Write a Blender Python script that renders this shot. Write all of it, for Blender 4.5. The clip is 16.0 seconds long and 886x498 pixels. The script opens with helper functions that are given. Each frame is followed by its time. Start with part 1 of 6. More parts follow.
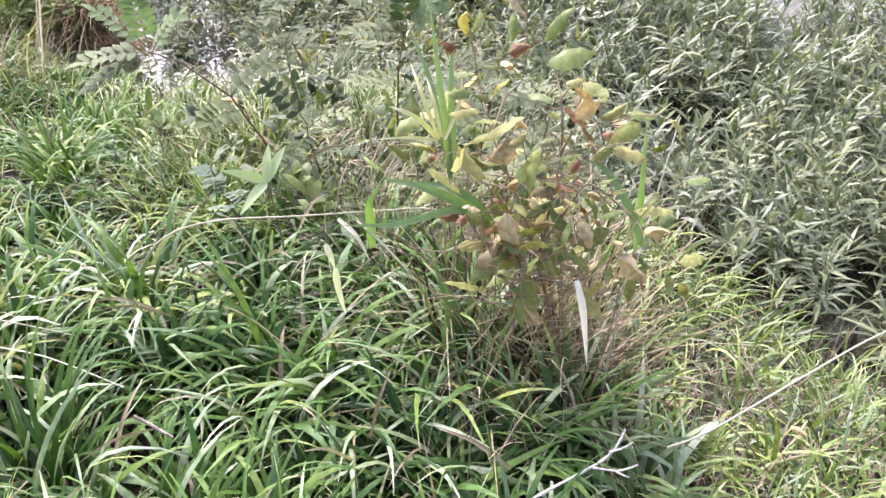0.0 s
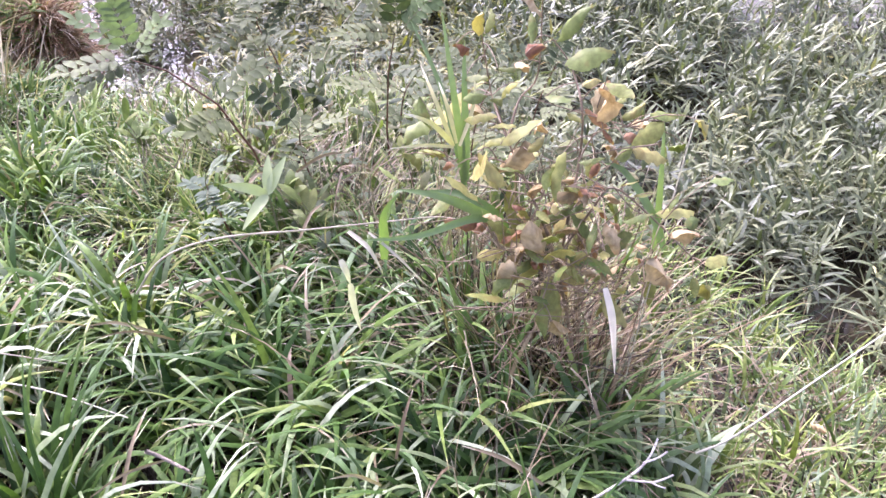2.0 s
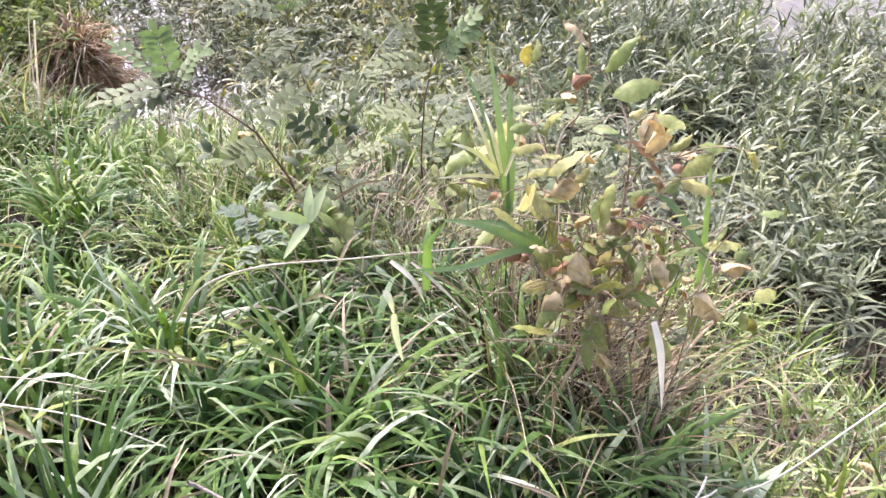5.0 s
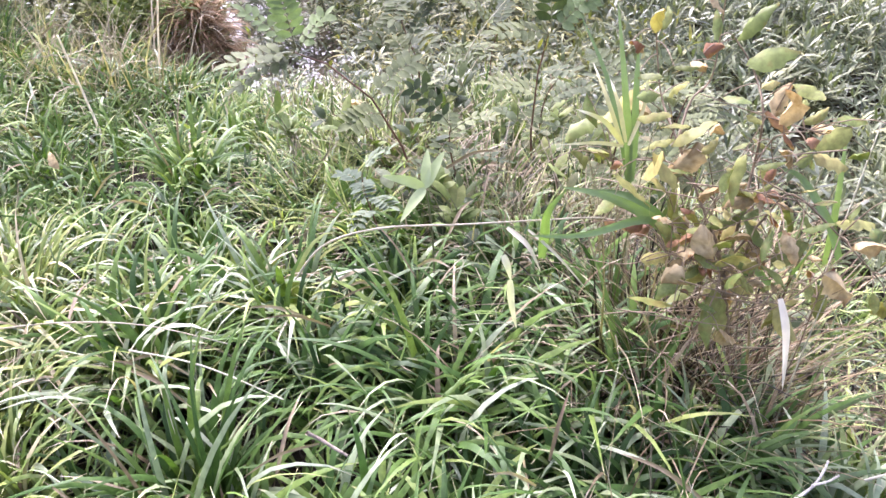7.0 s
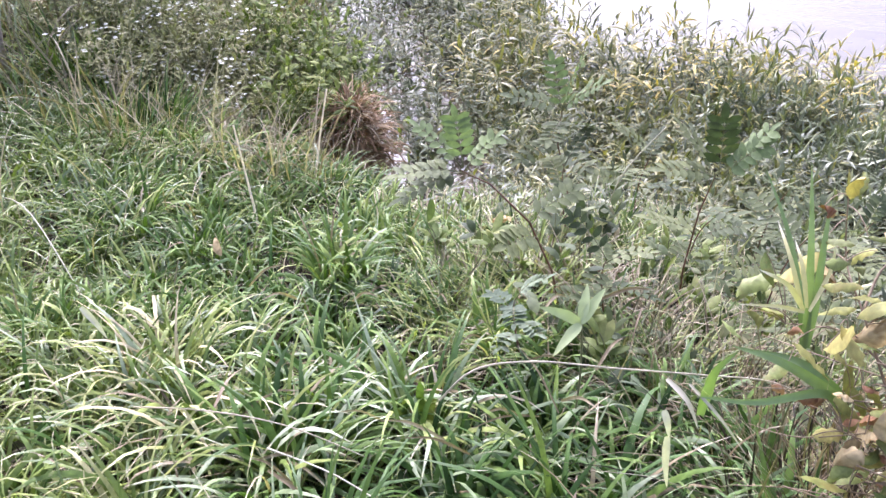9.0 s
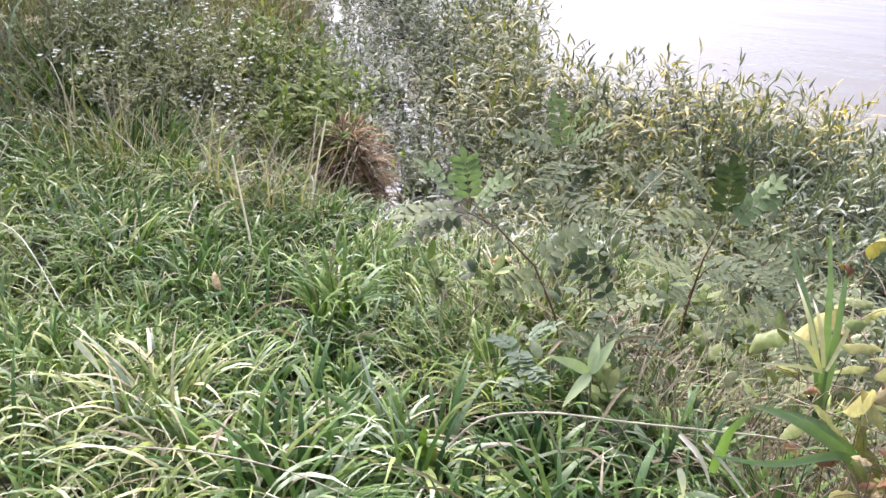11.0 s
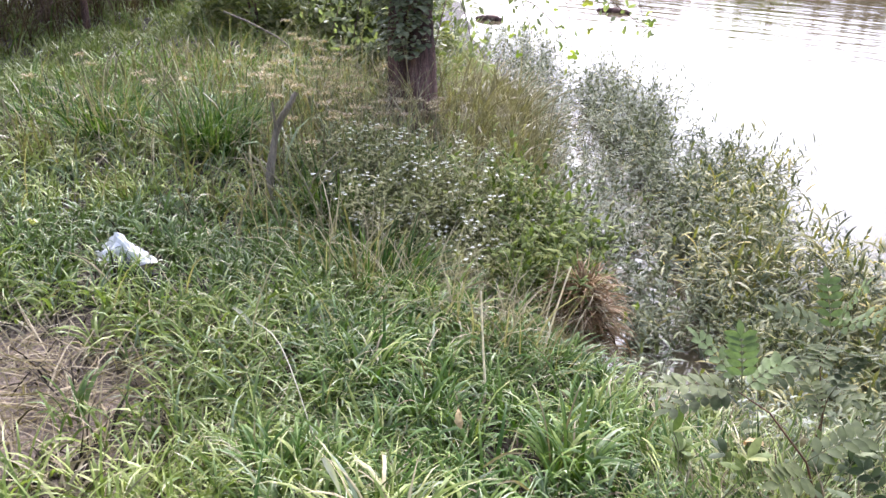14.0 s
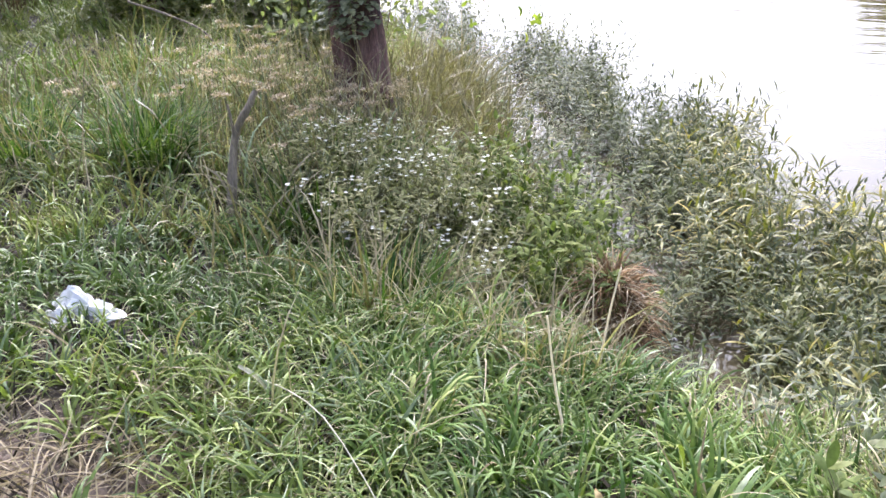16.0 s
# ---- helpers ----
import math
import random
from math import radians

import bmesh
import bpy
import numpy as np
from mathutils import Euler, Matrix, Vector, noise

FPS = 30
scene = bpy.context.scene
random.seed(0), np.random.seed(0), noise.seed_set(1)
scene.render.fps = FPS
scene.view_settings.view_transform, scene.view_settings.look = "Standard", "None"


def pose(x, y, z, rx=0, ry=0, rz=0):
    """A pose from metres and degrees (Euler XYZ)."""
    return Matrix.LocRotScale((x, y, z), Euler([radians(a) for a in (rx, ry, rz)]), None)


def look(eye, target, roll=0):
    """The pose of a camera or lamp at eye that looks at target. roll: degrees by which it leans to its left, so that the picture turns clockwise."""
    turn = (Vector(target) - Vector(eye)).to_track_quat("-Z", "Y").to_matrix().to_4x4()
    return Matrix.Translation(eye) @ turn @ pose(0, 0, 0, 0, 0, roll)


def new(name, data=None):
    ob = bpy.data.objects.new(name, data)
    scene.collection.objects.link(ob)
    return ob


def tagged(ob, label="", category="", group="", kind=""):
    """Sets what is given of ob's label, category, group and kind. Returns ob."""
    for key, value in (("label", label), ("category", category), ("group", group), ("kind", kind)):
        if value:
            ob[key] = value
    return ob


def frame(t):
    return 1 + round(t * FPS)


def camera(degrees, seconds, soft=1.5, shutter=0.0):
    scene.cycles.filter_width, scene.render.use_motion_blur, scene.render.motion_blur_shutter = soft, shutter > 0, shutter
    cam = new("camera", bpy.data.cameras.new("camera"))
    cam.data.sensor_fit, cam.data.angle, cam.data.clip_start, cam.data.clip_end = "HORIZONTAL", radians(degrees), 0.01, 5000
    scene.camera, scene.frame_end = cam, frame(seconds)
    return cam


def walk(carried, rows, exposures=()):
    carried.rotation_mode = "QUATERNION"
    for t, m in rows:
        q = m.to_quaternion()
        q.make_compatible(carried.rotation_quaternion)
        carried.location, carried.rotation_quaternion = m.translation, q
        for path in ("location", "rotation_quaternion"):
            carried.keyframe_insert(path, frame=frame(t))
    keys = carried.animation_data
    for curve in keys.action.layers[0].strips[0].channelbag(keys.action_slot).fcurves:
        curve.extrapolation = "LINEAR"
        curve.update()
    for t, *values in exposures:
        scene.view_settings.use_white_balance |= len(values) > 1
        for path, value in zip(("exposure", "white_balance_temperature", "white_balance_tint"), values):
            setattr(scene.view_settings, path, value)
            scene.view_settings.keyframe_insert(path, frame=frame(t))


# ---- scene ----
cam = camera(55.6, 16.0, soft=1.5)
METRES, EYE, TILT, LEAN, TURN = 1.3, 1.5, -42.0, 0.0, 0.0
ROWS = [
    (0.0, 0.0, 0.0, 0.0, 0.0, 0.0, -0.0),
    (0.5, -0.0527, 0.0284, 0.0125, -1.02, -0.42, 1.11),
    (1.0, -0.0777, 0.044, 0.019, -1.79, -0.9, 1.33),
    (1.5, -0.0871, 0.049, 0.0222, -2.42, -0.58, 1.91),
    (2.0, -0.0847, 0.0481, 0.0231, -3.05, -0.4, 2.04),
    (2.5, -0.0889, 0.049, 0.0247, -2.74, -0.05, 2.07),
    (3.0, -0.0905, 0.0476, 0.0269, -2.65, 0.81, 2.02),
    (5.5, -0.1425, 0.0644, 0.027, -1.5, 1.5, 0.97),
    (6.0, -0.1619, 0.0664, 0.0238, 1.09, 0.82, 0.04),
    (6.5, -0.1662, 0.0617, 0.0154, 2.77, 0.57, -0.63),
    (7.0, -0.1674, 0.0597, 0.0091, 3.7, 0.21, -0.85),
    (7.5, -0.1736, 0.0597, 0.0103, 4.49, 0.47, -0.88),
    (8.0, -0.1888, 0.0642, 0.0178, 5.18, 1.14, -1.4),
    (8.5, -0.2228, 0.0678, 0.0307, 9.0, 2.53, -4.31),
    (9.0, -0.2429, 0.0639, 0.0512, 10.61, 6.23, -8.29),
    (11.5, -0.3193, 0.0701, 0.0806, 8.78, 9.69, -10.46),
    (12.0, -0.3457, 0.0634, 0.0989, 13.36, 12.18, -10.72),
    (12.5, -0.3535, 0.0572, 0.1014, 15.04, 13.61, -12.8),
    (13.0, -0.3774, 0.0451, 0.0921, 17.17, 14.67, -15.23),
    (13.5, -0.3833, 0.0414, 0.0755, 20.11, 13.6, -17.51),
    (14.0, -0.4131, 0.0655, 0.0783, 20.91, 14.37, -20.33),
    (14.5, -0.5088, 0.1246, 0.1014, 20.6, 15.97, -18.73),
    (15.0, -0.5766, 0.1556, 0.1263, 20.18, 15.69, -19.39),
    (15.5, -0.6595, 0.2001, 0.1359, 18.55, 14.62, -19.55),
    (16.0, -0.8497, 0.2589, 0.1809, 16.23, 13.69, -12.82),
]
EXPOSURES = [(0.0, 2.24, 6150, 21), (1.5, 2.29, 5950, 32), (3.0, 2.32, 5750, 43), (5.5, 2.30, 6250, 24), (7.5, 2.39, 5950, 31), (8.5, 2.25, 5900, 27), (9.0, 2.10, 5880, 27), (11.5, 1.93, 6230, 17), (12.0, 1.90, 6260, 16), (12.5, 1.82, 6230, 17), (16.0, 1.98, 6100, 17)]
walk(cam, [(t, pose(0, 0, EYE, TILT, LEAN, TURN) @ pose(METRES * x, METRES * y, METRES * z, 90 + pitch, roll, yaw)) for t, x, y, z, yaw, pitch, roll in ROWS], EXPOSURES)


# ---- world and sun: a bright hazy sky ----
SUN_ELEVATION, SUN_TURN = 42.0, 27.0
world = bpy.data.worlds.new("sky")
scene.world = world
world.use_nodes = True
wn, wl = world.node_tree.nodes, world.node_tree.links
sky = wn.new("ShaderNodeTexSky")
sky.sky_type, sky.sun_disc = "NISHITA", False
sky.sun_elevation, sky.sun_rotation = radians(SUN_ELEVATION), radians(-SUN_TURN)
sky.air_density, sky.dust_density, sky.ozone_density = 1.0, 8.0, 1.0
veil = wn.new("ShaderNodeHueSaturation")
veil.inputs["Saturation"].default_value = 0.6
wl.new(sky.outputs[0], veil.inputs["Color"])
haze = wn.new("ShaderNodeMix")
haze.data_type, haze.blend_type = "RGBA", "MULTIPLY"
haze.inputs[0].default_value, haze.inputs[7].default_value = 1.0, (0.89, 0.96, 1.15, 1)
wl.new(veil.outputs[0], haze.inputs[6])
wl.new(haze.outputs[2], wn["Background"].inputs["Color"])
wn["Background"].inputs["Strength"].default_value = 0.145
sun = new("sun", bpy.data.lights.new("sun", "SUN"))
sun.data.energy, sun.data.angle, sun.data.color = 1.2, radians(26), (1.0, 0.97, 0.92)
sun_way = Vector((-math.sin(radians(SUN_TURN)) * math.cos(radians(SUN_ELEVATION)), math.cos(radians(SUN_TURN)) * math.cos(radians(SUN_ELEVATION)), math.sin(radians(SUN_ELEVATION))))
sun.matrix_world = look(sun_way * 30, (0, 0, 0))


# ---- materials ----
def material(name):
    m = bpy.data.materials.new(name)
    m.use_nodes = True
    return m, m.node_tree.nodes, m.node_tree.links, m.node_tree.nodes["Principled BSDF"]


def ramp(nodes, stops):
    r = nodes.new("ShaderNodeValToRGB")
    while len(r.color_ramp.elements) < len(stops):
        r.color_ramp.elements.new(0.5)
    for e, (p, c) in zip(r.color_ramp.elements, stops):
        e.position, e.color = p, (*c, 1)
    return r


def mixed(nodes, links, kind, factor, a, b):
    n = nodes.new("ShaderNodeMix")
    n.data_type, n.blend_type = "RGBA", kind
    for socket, value in ((n.inputs[0], factor), (n.inputs[6], a), (n.inputs[7], b)):
        if isinstance(value, (int, float)):
            socket.default_value = value
        elif isinstance(value, tuple):
            socket.default_value = (*value, 1)
        else:
            links.new(value, socket)
    return n.outputs[2]


def leaf_material(name, stops, tip, tip_from=0.8, gloss=0.36, thin=0.19, spots=0.3, scale=60, single=False, shine=0.38, blight=0.0, glow=(1.15, 1.4, 0.5)):
    """Plant tissue: tone varies from blade to blade, tips dry out, light comes through."""
    m, n, l, bsdf = material(name)
    if single:
        tone = n.new("ShaderNodeObjectInfo").outputs["Random"]
    else:
        attr = n.new("ShaderNodeAttribute")
        attr.attribute_name = "tone"
        tone = attr.outputs["Fac"]
    base = ramp(n, stops)
    l.new(tone, base.inputs[0])
    along = n.new("ShaderNodeAttribute")
    along.attribute_name = "along"
    coord = n.new("ShaderNodeTexCoord")
    speck = n.new("ShaderNodeTexNoise")
    speck.inputs["Scale"].default_value, speck.inputs["Detail"].default_value = scale, 3
    l.new(coord.outputs["Object"], speck.inputs["Vector"])
    wobble = n.new("ShaderNodeMath")
    wobble.operation = "MULTIPLY_ADD"
    wobble.inputs[1].default_value, wobble.inputs[2].default_value = 0.5, -0.25
    l.new(speck.outputs["Fac"], wobble.inputs[0])
    shifted = n.new("ShaderNodeMath")
    l.new(along.outputs["Fac"], shifted.inputs[0])
    l.new(wobble.outputs[0], shifted.inputs[1])
    edge = n.new("ShaderNodeMapRange")
    edge.inputs["From Min"].default_value, edge.inputs["From Max"].default_value = tip_from, min(tip_from + 0.2, 1.3)
    l.new(shifted.outputs[0], edge.inputs["Value"])
    coloured = mixed(n, l, "MIX", edge.outputs[0], base.outputs[0], tip)
    blotch = ramp(n, [(0.35, (1 - spots,) * 3), (0.7, (1 + spots * 0.4,) * 3)])
    l.new(speck.outputs["Fac"], blotch.inputs[0])
    coloured = mixed(n, l, "MULTIPLY", 1.0, coloured, blotch.outputs[0])
    if blight:
        rot = n.new("ShaderNodeTexNoise")
        rot.inputs["Scale"].default_value, rot.inputs["Detail"].default_value = 42, 5
        own = n.new("ShaderNodeObjectInfo")
        moved = n.new("ShaderNodeVectorMath")
        moved.operation = "MULTIPLY_ADD"
        moved.inputs[1].default_value = (7, 5, 9)
        l.new(own.outputs["Random"], moved.inputs[0])
        l.new(coord.outputs["Object"], moved.inputs[2])
        l.new(moved.outputs[0], rot.inputs["Vector"])
        brown = ramp(n, [(0.54, (0, 0, 0)), (0.66, (blight,) * 3)])
        l.new(rot.outputs["Fac"], brown.inputs[0])
        coloured = mixed(n, l, "MIX", brown.outputs[0], coloured, (0.22, 0.13, 0.045))
    l.new(coloured, bsdf.inputs["Base Color"])
    bsdf.inputs["Roughness"].default_value = gloss
    bsdf.inputs["Specular IOR Level"].default_value = shine
    lit = n.new("ShaderNodeBsdfTranslucent")
    warm = mixed(n, l, "MULTIPLY", 1.0, coloured, glow)
    l.new(warm, lit.inputs["Color"])
    both = n.new("ShaderNodeMixShader")
    both.inputs[0].default_value = thin
    l.new(bsdf.outputs[0], both.inputs[1])
    l.new(lit.outputs[0], both.inputs[2])
    l.new(both.outputs[0], n["Material Output"].inputs["Surface"])
    return m


def rough_material(name, stops, scale=8, fine=90, bump=0.3, gloss=0.85, stretch=(1, 1, 1), dry=None):
    """Earth, bark or film; dry: the colours where the attribute tone is 1."""
    m, n, l, bsdf = material(name)
    coord = n.new("ShaderNodeTexCoord")
    mapping = n.new("ShaderNodeMapping")
    mapping.inputs["Scale"].default_value = stretch
    l.new(coord.outputs["Object"], mapping.inputs["Vector"])
    big, small = n.new("ShaderNodeTexNoise"), n.new("ShaderNodeTexNoise")
    for tex, s in ((big, scale), (small, fine)):
        tex.inputs["Scale"].default_value, tex.inputs["Detail"].default_value = s, 6
        l.new(mapping.outputs[0], tex.inputs["Vector"])
    base = ramp(n, stops)
    l.new(big.outputs["Fac"], base.inputs[0])
    grain = ramp(n, [(0.3, (0.6, 0.6, 0.6)), (0.7, (1.25, 1.2, 1.15))])
    l.new(small.outputs["Fac"], grain.inputs[0])
    colour = base.outputs[0]
    if dry:
        pale, where = ramp(n, dry), n.new("ShaderNodeAttribute")
        where.attribute_name = "tone"
        l.new(big.outputs["Fac"], pale.inputs[0])
        colour = mixed(n, l, "MIX", where.outputs["Fac"], colour, pale.outputs[0])
    l.new(mixed(n, l, "MULTIPLY", 1.0, colour, grain.outputs[0]), bsdf.inputs["Base Color"])
    bsdf.inputs["Roughness"].default_value = gloss
    lift = n.new("ShaderNodeBump")
    lift.inputs["Strength"].default_value, lift.inputs["Distance"].default_value = bump, 0.02
    l.new(small.outputs["Fac"], lift.inputs["Height"])
    l.new(lift.outputs[0], bsdf.inputs["Normal"])
    return m


STRAW = (0.42, 0.34, 0.20)
GRASS = leaf_material("grass_lush", [(0.0, (0.026, 0.056, 0.011)), (0.45, (0.068, 0.132, 0.023)), (0.8, (0.15, 0.22, 0.042)), (1.0, (0.29, 0.33, 0.09))], STRAW, 0.92, gloss=0.55, shine=0.24, thin=0.16)
DULL = leaf_material("grass_dull", [(0.0, (0.04, 0.062, 0.018)), (0.45, (0.092, 0.135, 0.038)), (0.8, (0.175, 0.22, 0.07)), (1.0, (0.30, 0.31, 0.14))], STRAW, 0.88, gloss=0.6, shine=0.2, thin=0.08)
# Pale grey-green grass; the sky's sheen on blades is put into the colour.
GREY_SHEEN = leaf_material("grass_grey_sheen", [(0.0, (0.10, 0.14, 0.052)), (0.6, (0.235, 0.29, 0.13)), (1.0, (0.38, 0.42, 0.26))], STRAW, 0.88, gloss=0.5, shine=0.4, thin=0.08)
FRESH = leaf_material("grass_fresh", [(0.0, (0.026, 0.052, 0.010)), (0.45, (0.084, 0.148, 0.025)), (0.8, (0.18, 0.25, 0.048)), (1.0, (0.33, 0.36, 0.10))], STRAW, 0.9, gloss=0.55, shine=0.26, thin=0.16)
MEADOW = leaf_material("grass_meadow", [(0.0, (0.042, 0.07, 0.016)), (0.4, (0.13, 0.19, 0.036)), (0.75, (0.28, 0.32, 0.075)), (0.92, (0.42, 0.40, 0.17)), (1.0, (0.50, 0.41, 0.23))], STRAW, 0.8, gloss=0.45, shine=0.32, thin=0.1)
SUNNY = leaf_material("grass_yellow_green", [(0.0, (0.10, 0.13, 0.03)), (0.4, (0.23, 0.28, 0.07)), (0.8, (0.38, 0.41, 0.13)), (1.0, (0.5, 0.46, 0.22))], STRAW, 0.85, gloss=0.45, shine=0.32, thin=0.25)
OLIVE = leaf_material("grass_olive", [(0.0, (0.085, 0.085, 0.035)), (0.5, (0.17, 0.14, 0.068)), (1.0, (0.32, 0.26, 0.16))], STRAW, 0.8, gloss=0.5)
DRY = leaf_material("grass_straw", [(0.0, (0.15, 0.10, 0.055)), (0.5, (0.30, 0.23, 0.13)), (0.85, (0.44, 0.36, 0.23)), (1.0, (0.62, 0.55, 0.40))], (0.6, 0.52, 0.38), 0.8, gloss=0.6, thin=0.25)
# Dead undergrowth, its brown darkened to stand for shade in the gaps.
SHADE_THATCH = leaf_material("shade_thatch", [(0.0, (0.014, 0.011, 0.006)), (0.6, (0.04, 0.03, 0.016)), (1.0, (0.12, 0.09, 0.05))], (0.2, 0.15, 0.08), 0.9, gloss=0.75, thin=0.08, shine=0.2)
RUST = leaf_material("grass_rust", [(0.0, (0.06, 0.04, 0.022)), (0.5, (0.17, 0.115, 0.06)), (0.8, (0.29, 0.21, 0.12)), (1.0, (0.44, 0.34, 0.21))], (0.25, 0.17, 0.09), 0.9, gloss=0.75, thin=0.1, shine=0.2)
TUSSOCK = leaf_material("tussock_rust", [(0.0, (0.10, 0.055, 0.024)), (0.5, (0.25, 0.145, 0.065)), (0.8, (0.37, 0.24, 0.12)), (1.0, (0.52, 0.40, 0.24))], (0.36, 0.24, 0.12), 0.9, gloss=0.75, thin=0.1, shine=0.2)
WILLOWY = leaf_material("narrow_leaf", [(0.0, (0.036, 0.046, 0.02)), (0.5, (0.14, 0.16, 0.072)), (0.88, (0.27, 0.28, 0.135)), (1.0, (0.44, 0.38, 0.15))], (0.3, 0.29, 0.17), 1.0, gloss=0.45, thin=0.14, shine=0.35)
YELLOWY = leaf_material("narrow_leaf_yellow", [(0.0, (0.045, 0.055, 0.020)), (0.45, (0.14, 0.145, 0.042)), (0.8, (0.29, 0.255, 0.07)), (1.0, (0.56, 0.41, 0.085))], (0.4, 0.3, 0.12), 1.05, gloss=0.5, thin=0.2, shine=0.3)
DUSKY = leaf_material("narrow_leaf_dusky", [(0.0, (0.035, 0.045, 0.022)), (0.5, (0.105, 0.12, 0.055)), (0.85, (0.20, 0.20, 0.085)), (1.0, (0.40, 0.33, 0.10))], (0.2, 0.19, 0.1), 1.05, gloss=0.6, thin=0.12, shine=0.15)
STEM = leaf_material("green_stem", [(0.0, (0.10, 0.12, 0.04)), (1.0, (0.22, 0.20, 0.09))], (0.2, 0.18, 0.08), 0.9, gloss=0.55, thin=0.05)
RED_STEM = leaf_material("red_stem", [(0.0, (0.12, 0.05, 0.03)), (1.0, (0.20, 0.10, 0.05))], (0.14, 0.16, 0.05), 0.9, gloss=0.55, thin=0.05)
GREY_FEATHER = leaf_material("grey_feather_leaf", [(0.0, (0.085, 0.11, 0.065)), (1.0, (0.17, 0.205, 0.12))], (0.2, 0.2, 0.1), 1.1, gloss=0.7, thin=0.15, shine=0.15)
HERB_FEATHER = leaf_material("olive_feather_leaf", [(0.0, (0.07, 0.08, 0.03)), (0.6, (0.14, 0.14, 0.06)), (1.0, (0.22, 0.20, 0.10))], (0.2, 0.16, 0.08), 1.1, gloss=0.65, thin=0.2, shine=0.15)
PINNATE = leaf_material("blue_green_leaf", [(0.0, (0.045, 0.06, 0.024)), (0.5, (0.095, 0.112, 0.046)), (1.0, (0.165, 0.18, 0.075))], (0.2, 0.2, 0.1), 1.1, gloss=0.65, thin=0.22, shine=0.15)
HERB = leaf_material("herb_leaf", [(0.0, (0.036, 0.05, 0.02)), (0.6, (0.09, 0.112, 0.045)), (0.93, (0.16, 0.18, 0.08)), (1.0, (0.22, 0.18, 0.09))], (0.25, 0.2, 0.1), 0.98, gloss=0.6, thin=0.24, shine=0.18)
GREENLEAF = leaf_material("green_leaf", [(0.0, (0.06, 0.085, 0.022)), (0.6, (0.15, 0.185, 0.046)), (1.0, (0.27, 0.29, 0.09))], (0.25, 0.2, 0.08), 1.0, gloss=0.7, thin=0.25, shine=0.12)
ASTER_LEAF = leaf_material("aster_leaf", [(0.0, (0.09, 0.10, 0.04)), (0.6, (0.27, 0.265, 0.11)), (1.0, (0.44, 0.38, 0.21))], (0.2, 0.17, 0.09), 0.9, gloss=0.6, thin=0.2, shine=0.12)
PETAL = leaf_material("white_petal", [(0.0, (0.50, 0.47, 0.41)), (1.0, (0.72, 0.69, 0.62))], (0.75, 0.72, 0.64), 1.2, gloss=0.6, thin=0.3, spots=0.1)
PLUME = leaf_material("tan_flower_head", [(0.0, (0.30, 0.20, 0.12)), (0.6, (0.46, 0.34, 0.22)), (1.0, (0.60, 0.49, 0.36))], (0.5, 0.42, 0.3), 1.2, gloss=0.7, thin=0.25)
TREE_LEAF = leaf_material("tree_leaf", [(0.0, (0.13, 0.15, 0.06)), (0.6, (0.26, 0.27, 0.12)), (1.0, (0.40, 0.37, 0.18))], (0.3, 0.25, 0.1), 1.1, gloss=0.6, thin=0.4, shine=0.15)
IVY = leaf_material("ivy_leaf", [(0.0, (0.07, 0.088, 0.045)), (0.6, (0.145, 0.165, 0.088)), (1.0, (0.25, 0.25, 0.15))], (0.1, 0.1, 0.06), 1.1, gloss=0.5, thin=0.2, shine=0.3)
TREE_IVY = leaf_material("tree_ivy_leaf", [(0.0, (0.14, 0.15, 0.085)), (0.6, (0.28, 0.29, 0.17)), (1.0, (0.44, 0.42, 0.28))], (0.2, 0.18, 0.1), 1.1, gloss=0.55, thin=0.35, shine=0.2)
S_GREEN = leaf_material("sapling_green", [(0.0, (0.13, 0.17, 0.045)), (1.0, (0.26, 0.29, 0.085))], (0.32, 0.2, 0.07), 0.92, gloss=0.5, thin=0.22, scale=90, blight=0.3, single=True, shine=0.2, glow=(1.15, 1.2, 0.5))
S_OLIVE = leaf_material("sapling_olive", [(0.0, (0.14, 0.16, 0.04)), (0.5, (0.25, 0.26, 0.07)), (1.0, (0.39, 0.345, 0.115))], (0.38, 0.24, 0.08), 0.95, gloss=0.55, thin=0.22, scale=90, blight=0.35, single=True, shine=0.2, glow=(1.15, 1.1, 0.55))
S_CREAM = leaf_material("sapling_cream", [(0.0, (0.34, 0.255, 0.115)), (1.0, (0.54, 0.43, 0.23))], (0.46, 0.26, 0.11), 0.85, gloss=0.6, thin=0.2, scale=90, blight=0.6, single=True, shine=0.2, glow=(1.2, 1.05, 0.7))
S_RED = leaf_material("sapling_red", [(0.0, (0.22, 0.095, 0.045)), (1.0, (0.44, 0.25, 0.14))], (0.46, 0.28, 0.11), 0.7, gloss=0.55, thin=0.2, scale=90, blight=0.5, single=True, shine=0.2)
PALE_LEAF = leaf_material("pale_green_leaf", [(0.0, (0.33, 0.38, 0.15)), (1.0, (0.42, 0.46, 0.22))], (0.4, 0.4, 0.2), 1.0, gloss=0.45, thin=0.15, spots=0.1)
# Earth darkened for shade between the blades; dry holds the pale bare path.
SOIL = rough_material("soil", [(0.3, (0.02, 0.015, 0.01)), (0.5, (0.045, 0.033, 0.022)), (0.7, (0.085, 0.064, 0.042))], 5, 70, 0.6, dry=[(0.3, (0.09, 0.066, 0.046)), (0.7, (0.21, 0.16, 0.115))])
BARK = rough_material("bark", [(0.3, (0.045, 0.026, 0.02)), (0.55, (0.18, 0.10, 0.078)), (0.8, (0.34, 0.22, 0.175))], 5, 40, 0.9, stretch=(3, 3, 0.5))
